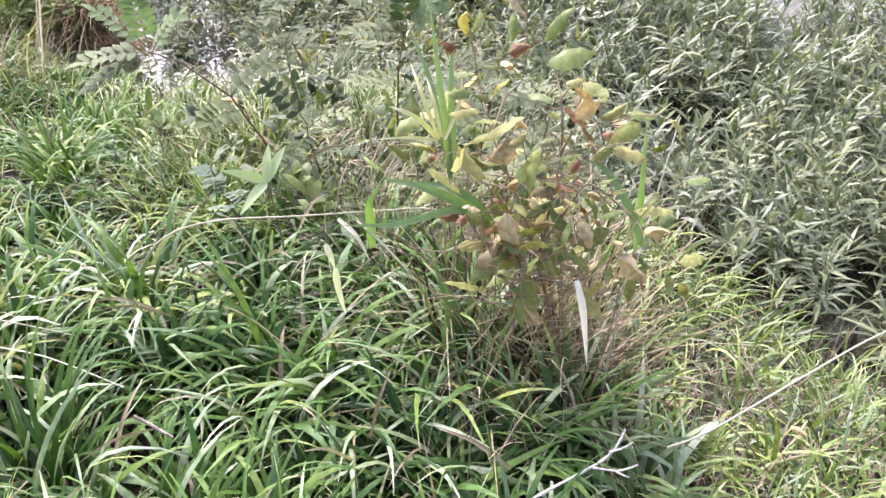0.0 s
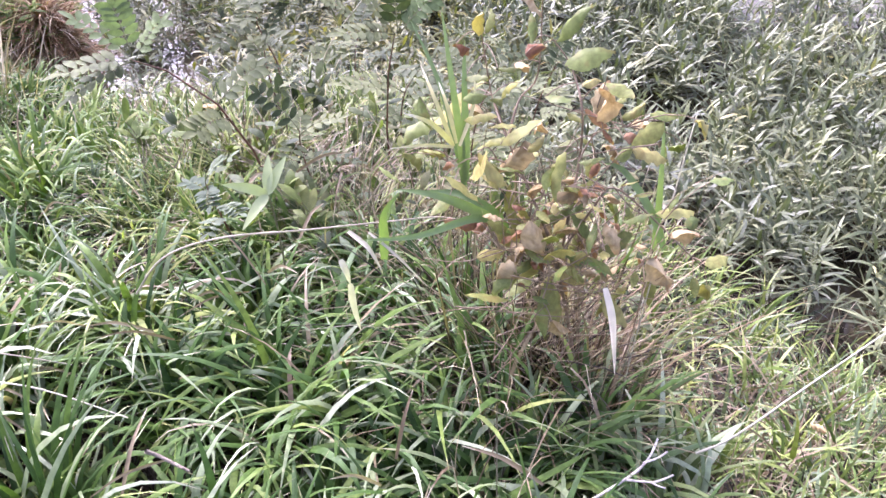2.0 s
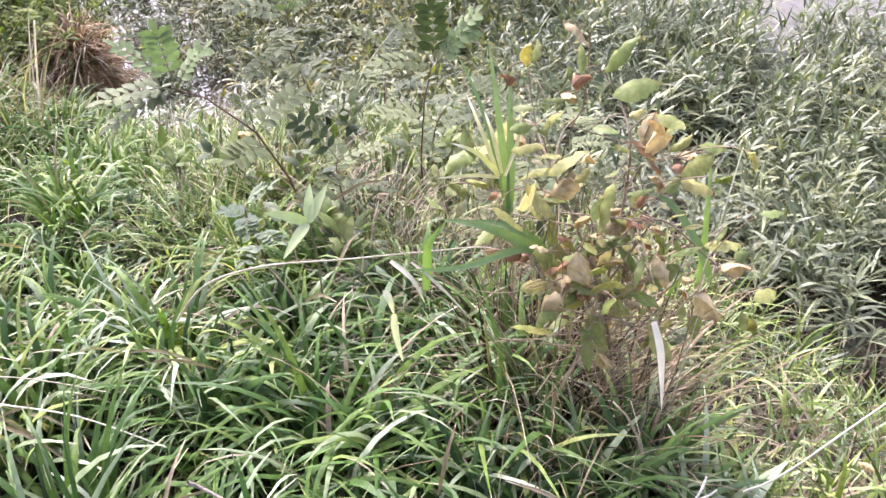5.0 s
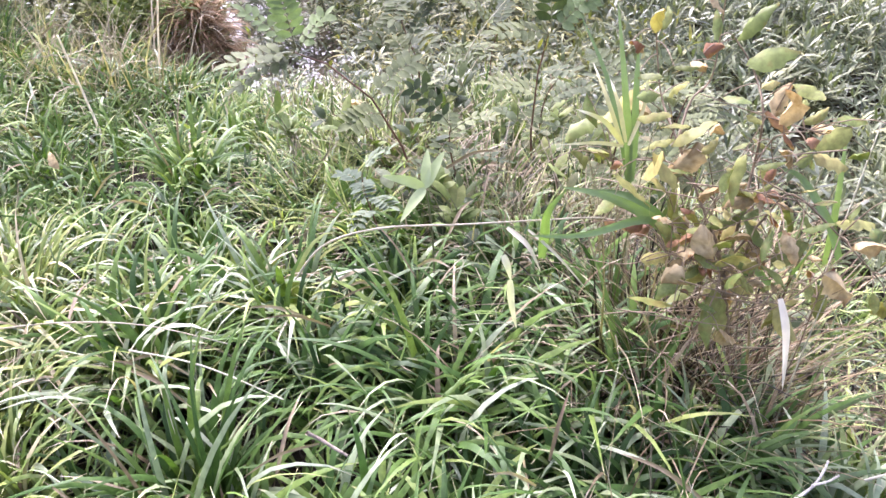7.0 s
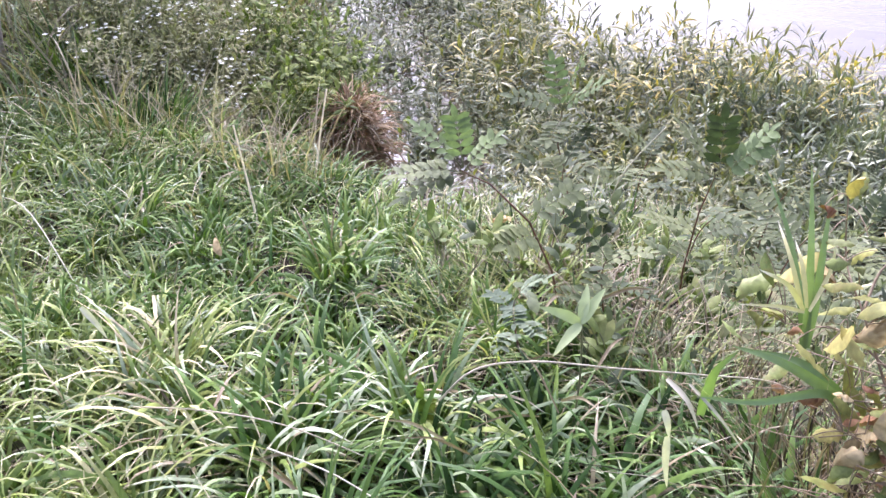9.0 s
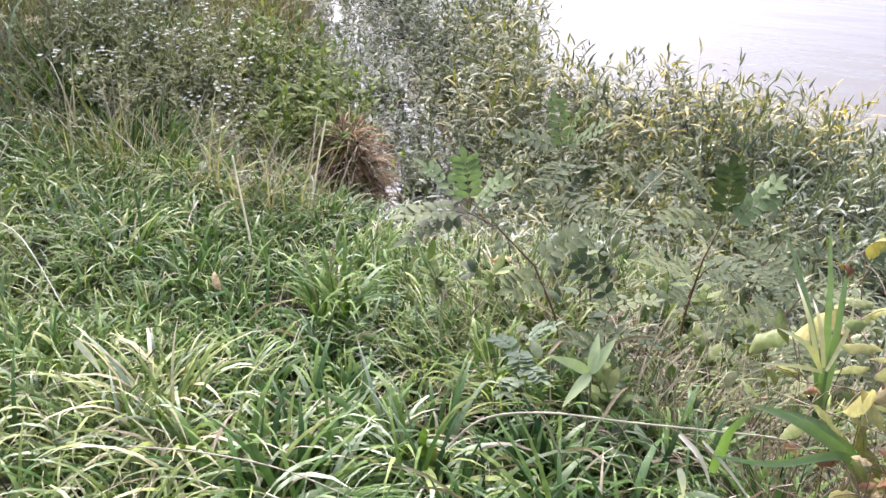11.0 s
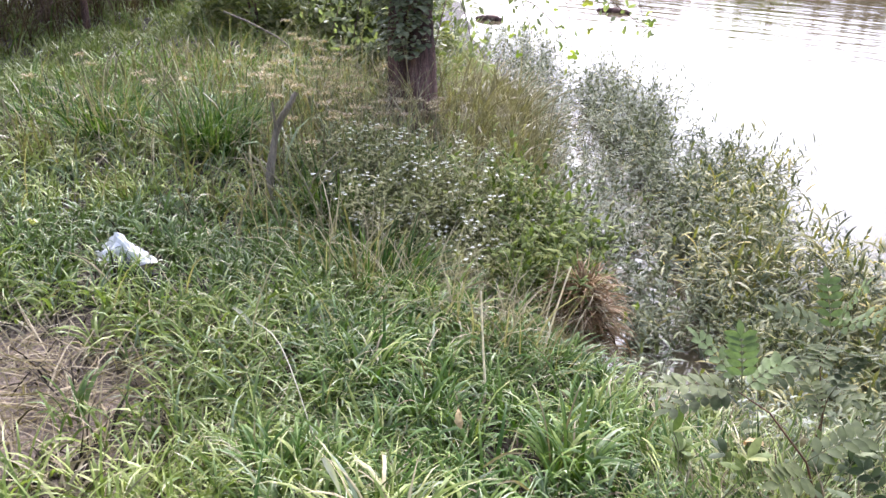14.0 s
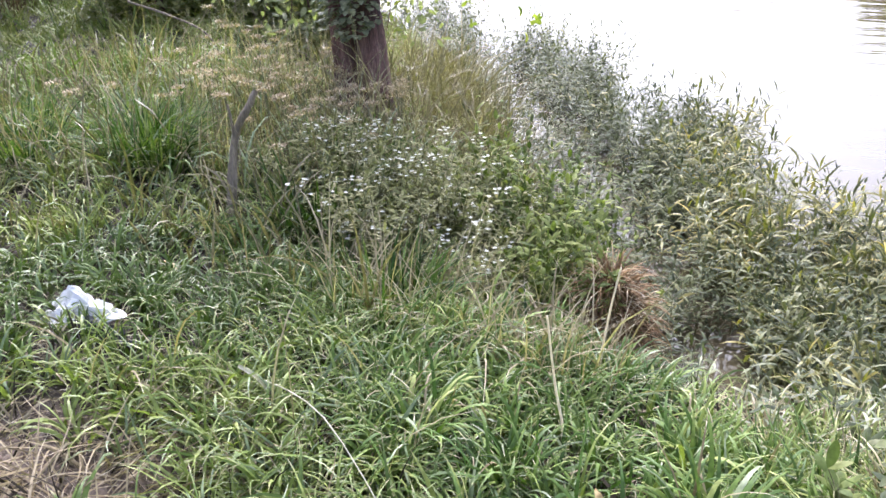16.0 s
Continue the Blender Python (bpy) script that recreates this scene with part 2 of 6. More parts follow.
DEADWOOD = rough_material("weathered_wood", [(0.3, (0.15, 0.12, 0.085)), (0.7, (0.33, 0.275, 0.20))], 10, 60, 0.5, stretch=(3, 3, 0.5))
PALEWOOD = rough_material("bleached_twig", [(0.3, (0.45, 0.40, 0.32)), (0.7, (0.68, 0.63, 0.54))], 20, 200, 0.3, gloss=0.7)
WHITE = leaf_material("white_plastic_film", [(0.0, (0.87, 0.84, 0.79)), (1.0, (0.94, 0.91, 0.86))], (0.9, 0.88, 0.84), 1.2, gloss=0.42, thin=0.12, spots=0.04, scale=25, glow=(1, 1, 1))
BLACK = rough_material("dark_plastic_film", [(0.3, (0.02, 0.02, 0.024)), (0.7, (0.05, 0.05, 0.055))], 9, 120, 0.15, gloss=0.4)


def water_material():
    m, n, l, bsdf = material("river_water")
    bsdf.inputs["Base Color"].default_value = (0.085, 0.07, 0.04, 1)
    bsdf.inputs["Roughness"].default_value, bsdf.inputs["IOR"].default_value = 0.03, 1.33
    bsdf.inputs["Specular IOR Level"].default_value = 0.5
    coord, mapping = n.new("ShaderNodeTexCoord"), n.new("ShaderNodeMapping")
    mapping.inputs["Scale"].default_value, mapping.inputs["Rotation"].default_value = (0.5, 2.2, 1), (0, 0, radians(24))
    l.new(coord.outputs["Object"], mapping.inputs["Vector"])
    waves = n.new("ShaderNodeTexNoise")
    waves.inputs["Scale"].default_value, waves.inputs["Detail"].default_value = 1.6, 3
    l.new(mapping.outputs[0], waves.inputs["Vector"])
    lift = n.new("ShaderNodeBump")
    lift.inputs["Strength"].default_value, lift.inputs["Distance"].default_value = 0.30, 0.035
    l.new(waves.outputs["Fac"], lift.inputs["Height"])
    l.new(lift.outputs[0], bsdf.inputs["Normal"])
    return m


WATER = water_material()

# ---- mesh helpers ----
rng = np.random.default_rng(7)


def mesh_of(name, chunks, materials):
    """One mesh from chunks (vertices, quads, along, tone, material slot)."""
    V = np.concatenate([c[0] for c in chunks]).astype(np.float32)
    starts = np.cumsum([0] + [len(c[0]) for c in chunks[:-1]])
    F = np.concatenate([c[1] + s for c, s in zip(chunks, starts)]).astype(np.int32)
    along = np.concatenate([c[2] for c in chunks]).astype(np.float32)
    tone = np.concatenate([c[3] for c in chunks]).astype(np.float32)
    slot = np.concatenate([np.full(len(c[1]), c[4], np.int32) for c in chunks])
    me = bpy.data.meshes.new(name)
    me.vertices.add(len(V))
    me.vertices.foreach_set("co", V.ravel())
    me.loops.add(len(F) * 4)
    me.loops.foreach_set("vertex_index", F.ravel())
    me.polygons.add(len(F))
    me.polygons.foreach_set("loop_start", np.arange(0, len(F) * 4, 4, dtype=np.int32))
    me.polygons.foreach_set("material_index", slot)
    me.polygons.foreach_set("use_smooth", np.ones(len(F), bool))
    for key, values in (("along", along), ("tone", tone)):
        me.attributes.new(key, "FLOAT", "POINT").data.foreach_set("value", values)
    for m in materials:
        me.materials.append(m)
    me.update(calc_edges=True)
    me.validate()
    return me


def thing(name, chunks, materials, label="", category="", group="", kind="", parent=None):
    ob = new(name, mesh_of(name, chunks, materials if isinstance(materials, (list, tuple)) else [materials]))
    if parent:
        ob.parent = parent
    return tagged(ob, label, category, group, kind)


def holder(name, place, label, category, group=""):
    ob = new(name)
    ob.empty_display_size = 0.05
    ob.matrix_world = place if isinstance(place, Matrix) else Matrix.Translation(place)
    return tagged(ob, label, category, group)


def grass_shape(s):
    return (0.6 + 0.4 * np.minimum(s / 0.3, 1)) * np.clip(1 - s ** 2.4, 0.03, 1)


def lance_shape(s):
    return np.clip(np.sin(np.pi * np.clip(s, 0, 1) ** 0.8), 0.04, 1)


def oval_shape(s):
    return np.clip(np.sin(np.pi * np.clip(s * 0.97 + 0.02, 0, 1)) ** 0.6, 0.06, 1)


def ribbons(root, azimuth, lean, bend, length, width, segs=5, shape=grass_shape, fold=0.25, drift=None, twist=None, tone=None, slot=0, cols=3, power=1.3):
    """Many blades or leaves at once: each starts at its root, leans from the vertical and bends over on its way, the later the higher power is."""
    root = np.asarray(root, float).reshape(-1, 3)
    N = len(root)
    def full(v, d=0.0):
        return np.broadcast_to(np.asarray(d if v is None else v, float), (N,)).copy()
    azimuth, lean, bend, length, width = map(full, (azimuth, lean, bend, length, width))
    drift, twist = full(drift), full(twist)
    tone = rng.random(N) if tone is None else full(tone)
    s = np.linspace(0, 1, segs + 1)
    mid = (s[:-1] + s[1:]) / 2
    def way(q):
        th = lean[:, None] + bend[:, None] * q[None] ** power
        az = azimuth[:, None] + drift[:, None] * q[None]
        return np.stack([np.sin(th) * np.cos(az), np.sin(th) * np.sin(az), np.cos(th)], -1), az
    step, _ = way(mid)
    P = np.concatenate([np.zeros((N, 1, 3)), np.cumsum(step * (length[:, None, None] / segs), 1)], 1) + root[:, None]
    T, az = way(s)
    side = np.stack([-np.sin(az), np.cos(az), np.zeros_like(az)], -1)
    across = np.cross(T, side)
    tw = (twist[:, None] * (0.3 + 0.7 * s[None]))[..., None]
    u = side * np.cos(tw) + across * np.sin(tw)
    n = np.cross(T, u)
    h = (width[:, None] * 0.5 * shape(s)[None])[..., None]
    if cols == 3:
        rows = np.stack([P - u * h - n * h * fold, P, P + u * h - n * h * fold], 2)
    else:
        rows = np.stack([P - u * h, P + u * h], 2)
    V = rows.reshape(-1, 3)
    base = (np.arange(N) * (segs + 1) * cols)[:, None, None]
    k = (np.arange(segs) * cols)[None, :, None] + base
    j = np.arange(cols - 1)[None, None, :]
    a = k + j
    F = np.stack([a, a + 1, a + cols + 1, a + cols], -1).reshape(-1, 4)
    along = np.broadcast_to(s[None, :, None], (N, segs + 1, cols)).reshape(-1)
    tones = np.broadcast_to(tone[:, None, None], (N, segs + 1, cols)).reshape(-1)
    return V, F, along, tones, slot


def tube(points, radii, sides=5, tone=0.5, slot=0, knobby=0.0):
    points = np.asarray(points, float)
    k = len(points)
    radii = np.broadcast_to(np.asarray(radii, float), (k,))
    T = np.gradient(points, axis=0)
    T /= np.linalg.norm(T, axis=1, keepdims=True) + 1e-9
    ref = np.where(np.abs(T[:, 2:3]) > 0.9, np.array([[1.0, 0, 0]]), np.array([[0, 0, 1.0]]))
    ref = np.broadcast_to(ref[:1] if np.ptp(ref[:, 0]) else ref, (k, 3))
    u = np.cross(T, ref)
    u /= np.linalg.norm(u, axis=1, keepdims=True) + 1e-9
    v = np.cross(T, u)
    ang = np.linspace(0, 2 * np.pi, sides, endpoint=False)
    r = radii[:, None] * (1 + knobby * (rng.random((k, sides)) - 0.5))
    V = points[:, None] + (u[:, None] * np.cos(ang)[None, :, None] + v[:, None] * np.sin(ang)[None, :, None]) * r[..., None]
    i = np.arange(k - 1)[:, None] * sides
    j = np.arange(sides)[None]
    jn = (j + 1) % sides
    F = np.stack([i + j, i + jn, i + sides + jn, i + sides + j], -1).reshape(-1, 4)
    V = V.reshape(-1, 3)
    along = np.repeat(np.linspace(0, 1, k), sides)
    if sides == 4:
        F = np.concatenate([F, [[0, 3, 2, 1]], [[len(V) - 4, len(V) - 3, len(V) - 2, len(V) - 1]]])
    return V, F, along, np.full(len(V), tone), slot


def arc(a, b, sag=(0, 0, 0), n=8):
    a, b, sag = (np.asarray(p, float) for p in (a, b, sag))
    s = np.linspace(0, 1, n)[:, None]
    return a + (b - a) * s + sag * (4 * s * (1 - s))


# ---- where things grow ----
def spot(x, y, cx, cy, r, soft=0.6):
    d = np.hypot(x - cx, y - cy) / r
    return np.clip((1 + soft - d) / soft, 0, 1)


def clumpy(x, y, k=1.0):
    return 0.5 + 0.5 * np.sin(5.1 * k * x + 2.0 * np.sin(3.3 * k * y)) * np.sin(4.7 * k * y + 1.7 * np.sin(2.9 * k * x + 1))


def path_bare(x, y):
    """The trodden path, where earth shows."""
    return np.clip(np.maximum.reduce([spot(x, y, -2.68, 1.52, 0.24), spot(x, y, -2.5, 1.33, 0.33), spot(x, y, -2.36, 1.74, 0.06), spot(x, y, -2.95, 1.52, 0.08), spot(x, y, -2.6, 0.7, 0.5)]) * (0.7 + 0.4 * clumpy(x, y, 2.2)), 0, 1)


# ---- the lie of the land ----
WATER_LEVEL = -0.75
SHORE = np.array([(-60, 60), (-22, 30), (-9.5, 16.5), (-6.2, 11.5), (-4.0, 8.4), (-2.9, 6.6), (-2.25, 5.2), (-1.8, 4.4), (-1.5, 3.66), (-1.2, 3.48), (-0.85, 3.42), (0.1, 3.55),
                  (0.7, 2.9), (1.15, 2.25), (1.6, 1.6), (2.4, 0.4), (4.5, -2.5), (12, -12), (60, -60)])


def inland(x, y):
    """Metres from the waterline: above 0 on land."""
    x, y = np.asarray(x, float), np.asarray(y, float)
    a, b = SHORE[:-1], SHORE[1:]
    d = b - a
    px, py = x[..., None] - a[:, 0], y[..., None] - a[:, 1]
    t = np.clip((px * d[:, 0] + py * d[:, 1]) / (d ** 2).sum(1), 0, 1)
    qx, qy = px - t * d[:, 0], py - t * d[:, 1]
    dist2 = qx ** 2 + qy ** 2
    i = np.argmin(dist2, -1)
    pick = lambda q: np.take_along_axis(q, i[..., None], -1)[..., 0]
    side = pick(d[:, 0] * py - d[:, 1] * px)
    return np.sqrt(pick(dist2)) * np.where(side < 0, 1, -1)


def bumps(x, y):
    return 0.03 * np.sin(2.1 * x + 1.3 * y) + 0.025 * np.sin(3.7 * y - 1.9 * x + 1) + 0.012 * np.sin(7.3 * x + 5.1 * y)


def height(x, y):
    s = inland(x, y)
    z = np.interp(s, [-6, -2, -0.6, 0, 0.35, 0.9, 1.5, 2.2, 4, 40], [-2.2, -1.5, -0.95, -0.76, -0.5, -0.2, 0.0, 0.04, 0.0, 0.35])
    return z + bumps(x, y) * np.clip(s + 0.3, 0, 1)


def terrain():
    fine_x, fine_y = np.arange(-10, 4.01, 0.08), np.arange(-1.5, 12.01, 0.08)
    xs = np.concatenate([[-900, -300, -120, -60, -30, -18, -13], fine_x, [5, 7, 12, 25, 60, 150, 400, 900]])
    ys = np.concatenate([[-900, -300, -100, -30, -10, -4], fine_y, [13, 15, 18, 23, 30, 42, 60, 100, 250, 900]])
    X, Y = np.meshgrid(xs, ys)
    Z = height(X, Y)
    far = np.clip((Y - 55 - 0.25 * X) / 8, 0, 1)
    Z = np.where(Y > 20, np.maximum(Z, -2.2 + 4.2 * far), Z)
    V = np.stack([X, Y, Z], -1).reshape(-1, 3)
    c = len(xs)
    i = (np.arange(len(ys) - 1)[:, None] * c + np.arange(c - 1)[None]).ravel()
    F = np.stack([i, i + 1, i + c + 1, i + c], -1)
    return V, F, np.zeros(len(V)), path_bare(V[:, 0], V[:, 1]), 0


thing("ground", [terrain()], SOIL, "earthy river bank, darkened under the grass for the shade in its gaps", "ground", kind="structure")
wx = np.array([-300, -60, -20, -12, 12, 60, 300.0])
wy = np.array([-300, -60, -20, 0, 14, 60, 300.0])
WX, WY = np.meshgrid(wx, wy)
wi = (np.arange(6)[:, None] * 7 + np.arange(6)[None]).ravel()
thing("water", [(np.stack([WX, WY, np.full_like(WX, WATER_LEVEL)], -1).reshape(-1, 3), np.stack([wi, wi + 1, wi + 8, wi + 7], -1), np.zeros(49), np.zeros(49), 0)],
      WATER, "calm pale river water with faint ripples", "water", kind="structure")


# ---- grass ----
def scatter(count, x0, x1, y0, y1, keep):
    """Random places in a rectangle, thinned by keep(x, y) from 0 to 1."""
    x, y = rng.uniform(x0, x1, count), rng.uniform(y0, y1, count)
    ok = rng.random(count) < keep(x, y)
    return x[ok], y[ok]


def trodden(x, y):
    return np.maximum.reduce([spot(x, y, -2.5, 1.3, 0.62), spot(x, y, -1.75, 0.95, 0.45), 0.8 * spot(x, y, -1.75, 1.5, 0.25), 0.8 * spot(x, y, -2.25, 1.8, 0.2)]) * np.clip((-1.25 - x) / 0.3, 0, 1)


def lush(x, y):
    return np.clip(np.maximum.reduce([spot(x, y, -0.45, 0.92, 0.60, 0.4), spot(x, y, -1.25, 1.85, 0.5, 0.4), spot(x, y, -0.95, 1.3, 0.5, 0.4), spot(x, y, -1.6, 2.35, 0.4, 0.5), spot(x, y, 0.16, 0.95, 0.24, 0.4)]), 0, 1)


def strawy(x, y):
    return np.maximum.reduce([spot(x, y, 0.75, 1.15, 0.45), 0.8 * spot(x, y, -0.55, 2.15, 0.3), 0.7 * spot(x, y, -0.08, 1.62, 0.32), 0.6 * spot(x, y, -0.2, 2.5, 0.4), 0.6 * spot(x, y, 0.15, 1.95, 0.3)])


def herby(x, y):
    """Where leafy herbs crowd out the grass."""
    return np.maximum.reduce([spot(x, y, -0.15, 2.1, 0.45, 0.5), spot(x, y, 0.15, 2.5, 0.4, 0.5), spot(x, y, -0.4, 1.75, 0.2, 0.6)])


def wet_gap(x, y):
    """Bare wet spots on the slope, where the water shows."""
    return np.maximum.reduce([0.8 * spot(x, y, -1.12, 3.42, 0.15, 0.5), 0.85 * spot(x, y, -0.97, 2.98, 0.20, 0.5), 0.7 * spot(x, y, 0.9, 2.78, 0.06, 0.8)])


def on_land(x, y, edge=0.1):
    return np.clip((inland(x, y) - edge) / 0.25, 0, 1)


def sward(name, x, y, mat, label, length, width, lean=0.35, bend=1.1, segs=5, cols=3, tone=(0, 1), per=1, spread=0.035, power=1.8):
    """Grass over the places x, y; with per above 1 each place is a little tuft of that many blades."""
    own = np.repeat(rng.random(len(x)), per)
    out, r = rng.uniform(0, 2 * np.pi, len(x) * per), spread * np.sqrt(rng.random(len(x) * per))
    x, y = np.repeat(x, per) + r * np.cos(out) * (per > 1), np.repeat(y, per) + r * np.sin(out) * (per > 1)
    n = len(x)
    root = np.stack([x, y, height(x, y) - 0.005], -1)
    az = out + rng.normal(0, 0.6, n) + 0.6 * np.sin(2.3 * x + 1.1) + 0.5 * np.sin(3.1 * y)
    size = rng.normal(1, 0.28, n).clip(0.35, 1.7)
    patch = 0.8 + 0.4 * clumpy(x, y, 0.8)
    tones = np.clip(tone[0] + (tone[1] - tone[0]) * (0.4 * rng.random(n) + 0.3 * own + 0.3 * clumpy(x + 3, y, 0.6)), 0, 1)
    chunk = ribbons(root, az, np.abs(rng.normal(lean, 0.22, n)), rng.normal(bend, 0.5, n).clip(0, 2.4), length * size * patch, width * rng.normal(1, 0.25, n).clip(0.45, 1.7),
                    segs, grass_shape, 0.18, rng.normal(0, 0.35, n), rng.normal(0, 0.8, n), tones, 0, cols, power)
    return thing(name, [chunk], mat, label, "grass", kind="stuff")


x, y = scatter(4500, -2.4, 0.75, 0.3, 2.9, lambda x, y: lush(x, y) * (0.55 + 0.45 * clumpy(x, y)) * on_land(x, y, 0.5))
sward("lush_grass", x, y, GRASS, "lush arching green grass with broad glossy blades", 0.20, 0.0105, 0.35, 1.9, 7, power=2.0)
gx, gy = np.meshgrid(np.arange(-2.2, 0.5, 0.155), np.arange(0.45, 2.8, 0.155))
gx, gy = gx.ravel() + rng.normal(0, 0.05, gx.size), gy.ravel() + rng.normal(0, 0.05, gy.size)
for px, py in zip(gx, gy):
    if rng.random() < 0.14 or lush(px, py) < 0.45 or inland(px, py) < 0.7 or math.hypot(px + 0.63, py - 0.98) < 0.13 or math.hypot(px - 0.26, py - 0.79) < 0.12:
        continue
    near = py < 1.45
    rise = 0.72 + 0.55 * float(clumpy(np.array(px), np.array(py), 2.3))
    n, tall = int(rng.uniform(52, 76)) if near else int(rng.uniform(70, 100)), rng.uniform(0.24, 0.34) if near else rng.uniform(0.15, 0.25)
    tall *= rise * (1 - 0.22 * float(spot(px, py, -1.45, 2.0, 0.3)))
    r, a = 0.07 * np.sqrt(rng.random(n)), rng.uniform(0, 6.28, n)
    root = np.stack([r * np.cos(a), r * np.sin(a), np.full(n, -0.01)], -1)
    hue = rng.normal(0, 0.10) + 0.35 * (rise - 1) + 0.06 * min(max((-0.75 - px) / 0.5, 0), 1)
    ob = holder("grass_tussock", (px, py, float(height(px, py))), "lush tussock of arching green blades, some with sky sheen in their colour", "grass", "lush grass tussocks")
    kinds = np.searchsorted([0.78 if near and px > -0.6 else 0.70 if near and px > -1.0 else 0.87, 0.95], rng.random(n))
    for k, (name, mat) in enumerate((("green_foliage", (DULL if px > 0.24 else GRASS if px > -1.0 else MEADOW) if near else FRESH), ("sheen_foliage", GREY_SHEEN), ("dead_foliage", DRY))):
        c = kinds == k
        m = int(c.sum())
        if m:
            thing(name, [ribbons(root[c], a[c] + rng.normal(0, 1.3, m), np.abs(rng.normal(0.26, 0.18, m)), rng.normal(2.05, 0.75, m).clip(0.9, 3.2), tall * rng.normal(1, 0.22, m).clip(0.4, 1.22), (0.0122 if not near or px < -1.0 else 0.0150) * (1 - 0.4 * (k == 2)) * rng.normal(1, 0.28, m).clip(0.5, 1.5),
                                 8, grass_shape, 0.15, rng.normal(0, 0.5, m), rng.normal(0, 0.4, m), np.clip(rng.beta(2, 2.4, m) + hue, 0, 1), power=2.1)], mat, parent=ob, kind="stuff")
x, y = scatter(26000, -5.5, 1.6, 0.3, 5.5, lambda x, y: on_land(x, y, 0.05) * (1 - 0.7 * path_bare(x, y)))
sward("shade_thatch", x, y, SHADE_THATCH, "matted dead undergrowth beneath the grass, darkened as the shade in its gaps", 0.13, 0.006, 0.8, 0.8, 3, 2)
# Dark mat added under the lush grass; its colour gives the shade between blades.
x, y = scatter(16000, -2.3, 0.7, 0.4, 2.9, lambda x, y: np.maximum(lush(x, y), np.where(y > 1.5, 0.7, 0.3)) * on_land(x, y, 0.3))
sward("gap_shade_mat", x, y, SHADE_THATCH, "dark mat added under the lush grass as the shade between its blades", 0.10, 0.012, 1.0, 0.6, 2, 2)
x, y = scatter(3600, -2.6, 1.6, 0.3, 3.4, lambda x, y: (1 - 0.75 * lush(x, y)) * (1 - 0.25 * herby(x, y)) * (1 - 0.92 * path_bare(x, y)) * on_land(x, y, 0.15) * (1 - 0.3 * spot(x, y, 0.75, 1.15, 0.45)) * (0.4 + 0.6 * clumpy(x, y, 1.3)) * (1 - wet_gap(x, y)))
sward("bank_grass", x, y, MEADOW, "fine mixed green grass on the bank slope", 0.18, 0.008, 0.4, 1.7, 6, 2, per=8)
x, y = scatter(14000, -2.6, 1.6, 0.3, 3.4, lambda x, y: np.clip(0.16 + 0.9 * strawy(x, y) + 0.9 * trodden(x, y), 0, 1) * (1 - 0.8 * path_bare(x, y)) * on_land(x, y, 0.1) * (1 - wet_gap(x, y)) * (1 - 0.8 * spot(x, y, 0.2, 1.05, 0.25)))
x, y = np.concatenate([x, rng.normal(0.72, 0.28, 900)]), np.concatenate([y, rng.normal(1.12, 0.26, 900)])
dim = np.maximum(spot(x, y, 0.75, 1.15, 0.5), trodden(x, y)) > 0.3
sward("straw_mat", x[dim], y[dim], DRY, "matted brown and broken straw on the bank", 0.15, 0.006, 1.2, 0.4, 4, tone=(0, 0.38))
x, y = x[~dim], y[~dim]
x, y = np.concatenate([x, rng.normal(-2.6, 0.3, 700)]), np.concatenate([y, rng.normal(1.5, 0.22, 700)])
sward("straw", x, y, DRY, "dry bleached straw lying among the grass", 0.19, 0.006, 1.15, 0.5, 4)
x, y = scatter(1500, 0.25, 1.5, 0.5, 1.9, lambda x, y: spot(x, y, 0.75, 1.15, 0.5, 0.5) * (1 - spot(x, y, 0.28, 0.83, 0.15)) * on_land(x, y, 0.1) * (0.35 + 0.65 * clumpy(x, y, 2.1)))
x, y = np.concatenate([x, rng.normal(1.05, 0.22, 420)]), np.concatenate([y, rng.normal(1.55, 0.25, 420)])
ok = (inland(x, y) > -0.1) & (np.hypot(x - 0.28, y - 0.83) > 0.15)
x, y = x[ok], y[ok]
sward("grey_bank_grass", x, y, GREY_SHEEN, "short greyish grass among the straw", 0.14, 0.0085, 0.7, 1.3, 5, tone=(0, 0.2))
x, y = scatter(1500, -4.2, -1.2, 0.3, 2.2, lambda x, y: trodden(x, y) * (1 - path_bare(x, y)) * clumpy(x + 1, y, 1.9))
sward("faded_trodden_grass", x, y, OLIVE, "faded olive-brown trodden grass beside the path", 0.13, 0.0085, 0.75, 1.4, 5, per=9)
x, y = scatter(2000, -4.2, -1.2, 0.3, 2.2, lambda x, y: trodden(x, y) * (1 - path_bare(x, y)) * (0.3 + 0.7 * clumpy(x, y, 1.6)))
sward("trodden_grass", x, y, SUNNY, "short trodden yellow-green grass beside the path", 0.15, 0.0095, 0.45, 1.9, 6, tone=(0.0, 0.9), per=12, spread=0.03)
x, y = scatter(11000, -8.5, -1.3, 0.6, 8.5, lambda x, y: np.clip((-1.0 - x) / 0.5, 0, 1) * (1 - 0.8 * trodden(x, y)) * (1 - path_bare(x, y)) * on_land(x, y, 0.1) * (1 - spot(x, y, -2.94, 2.02, 0.14, 0.4)) * (0.7 + 0.3 * clumpy(x, y, 0.9))
               * np.clip(1.5 - 0.13 * np.hypot(x, y), 0.35, 1))
close = np.hypot(x + 0.7, y - 0.3) < 3.6
sward("meadow_grass", x[close], y[close], MEADOW, "knee-high meadow grass mixed green and faded", 0.165, 0.0095, 0.32, 1.7, 5, 2, tone=(0, 0.66), per=14, spread=0.04)
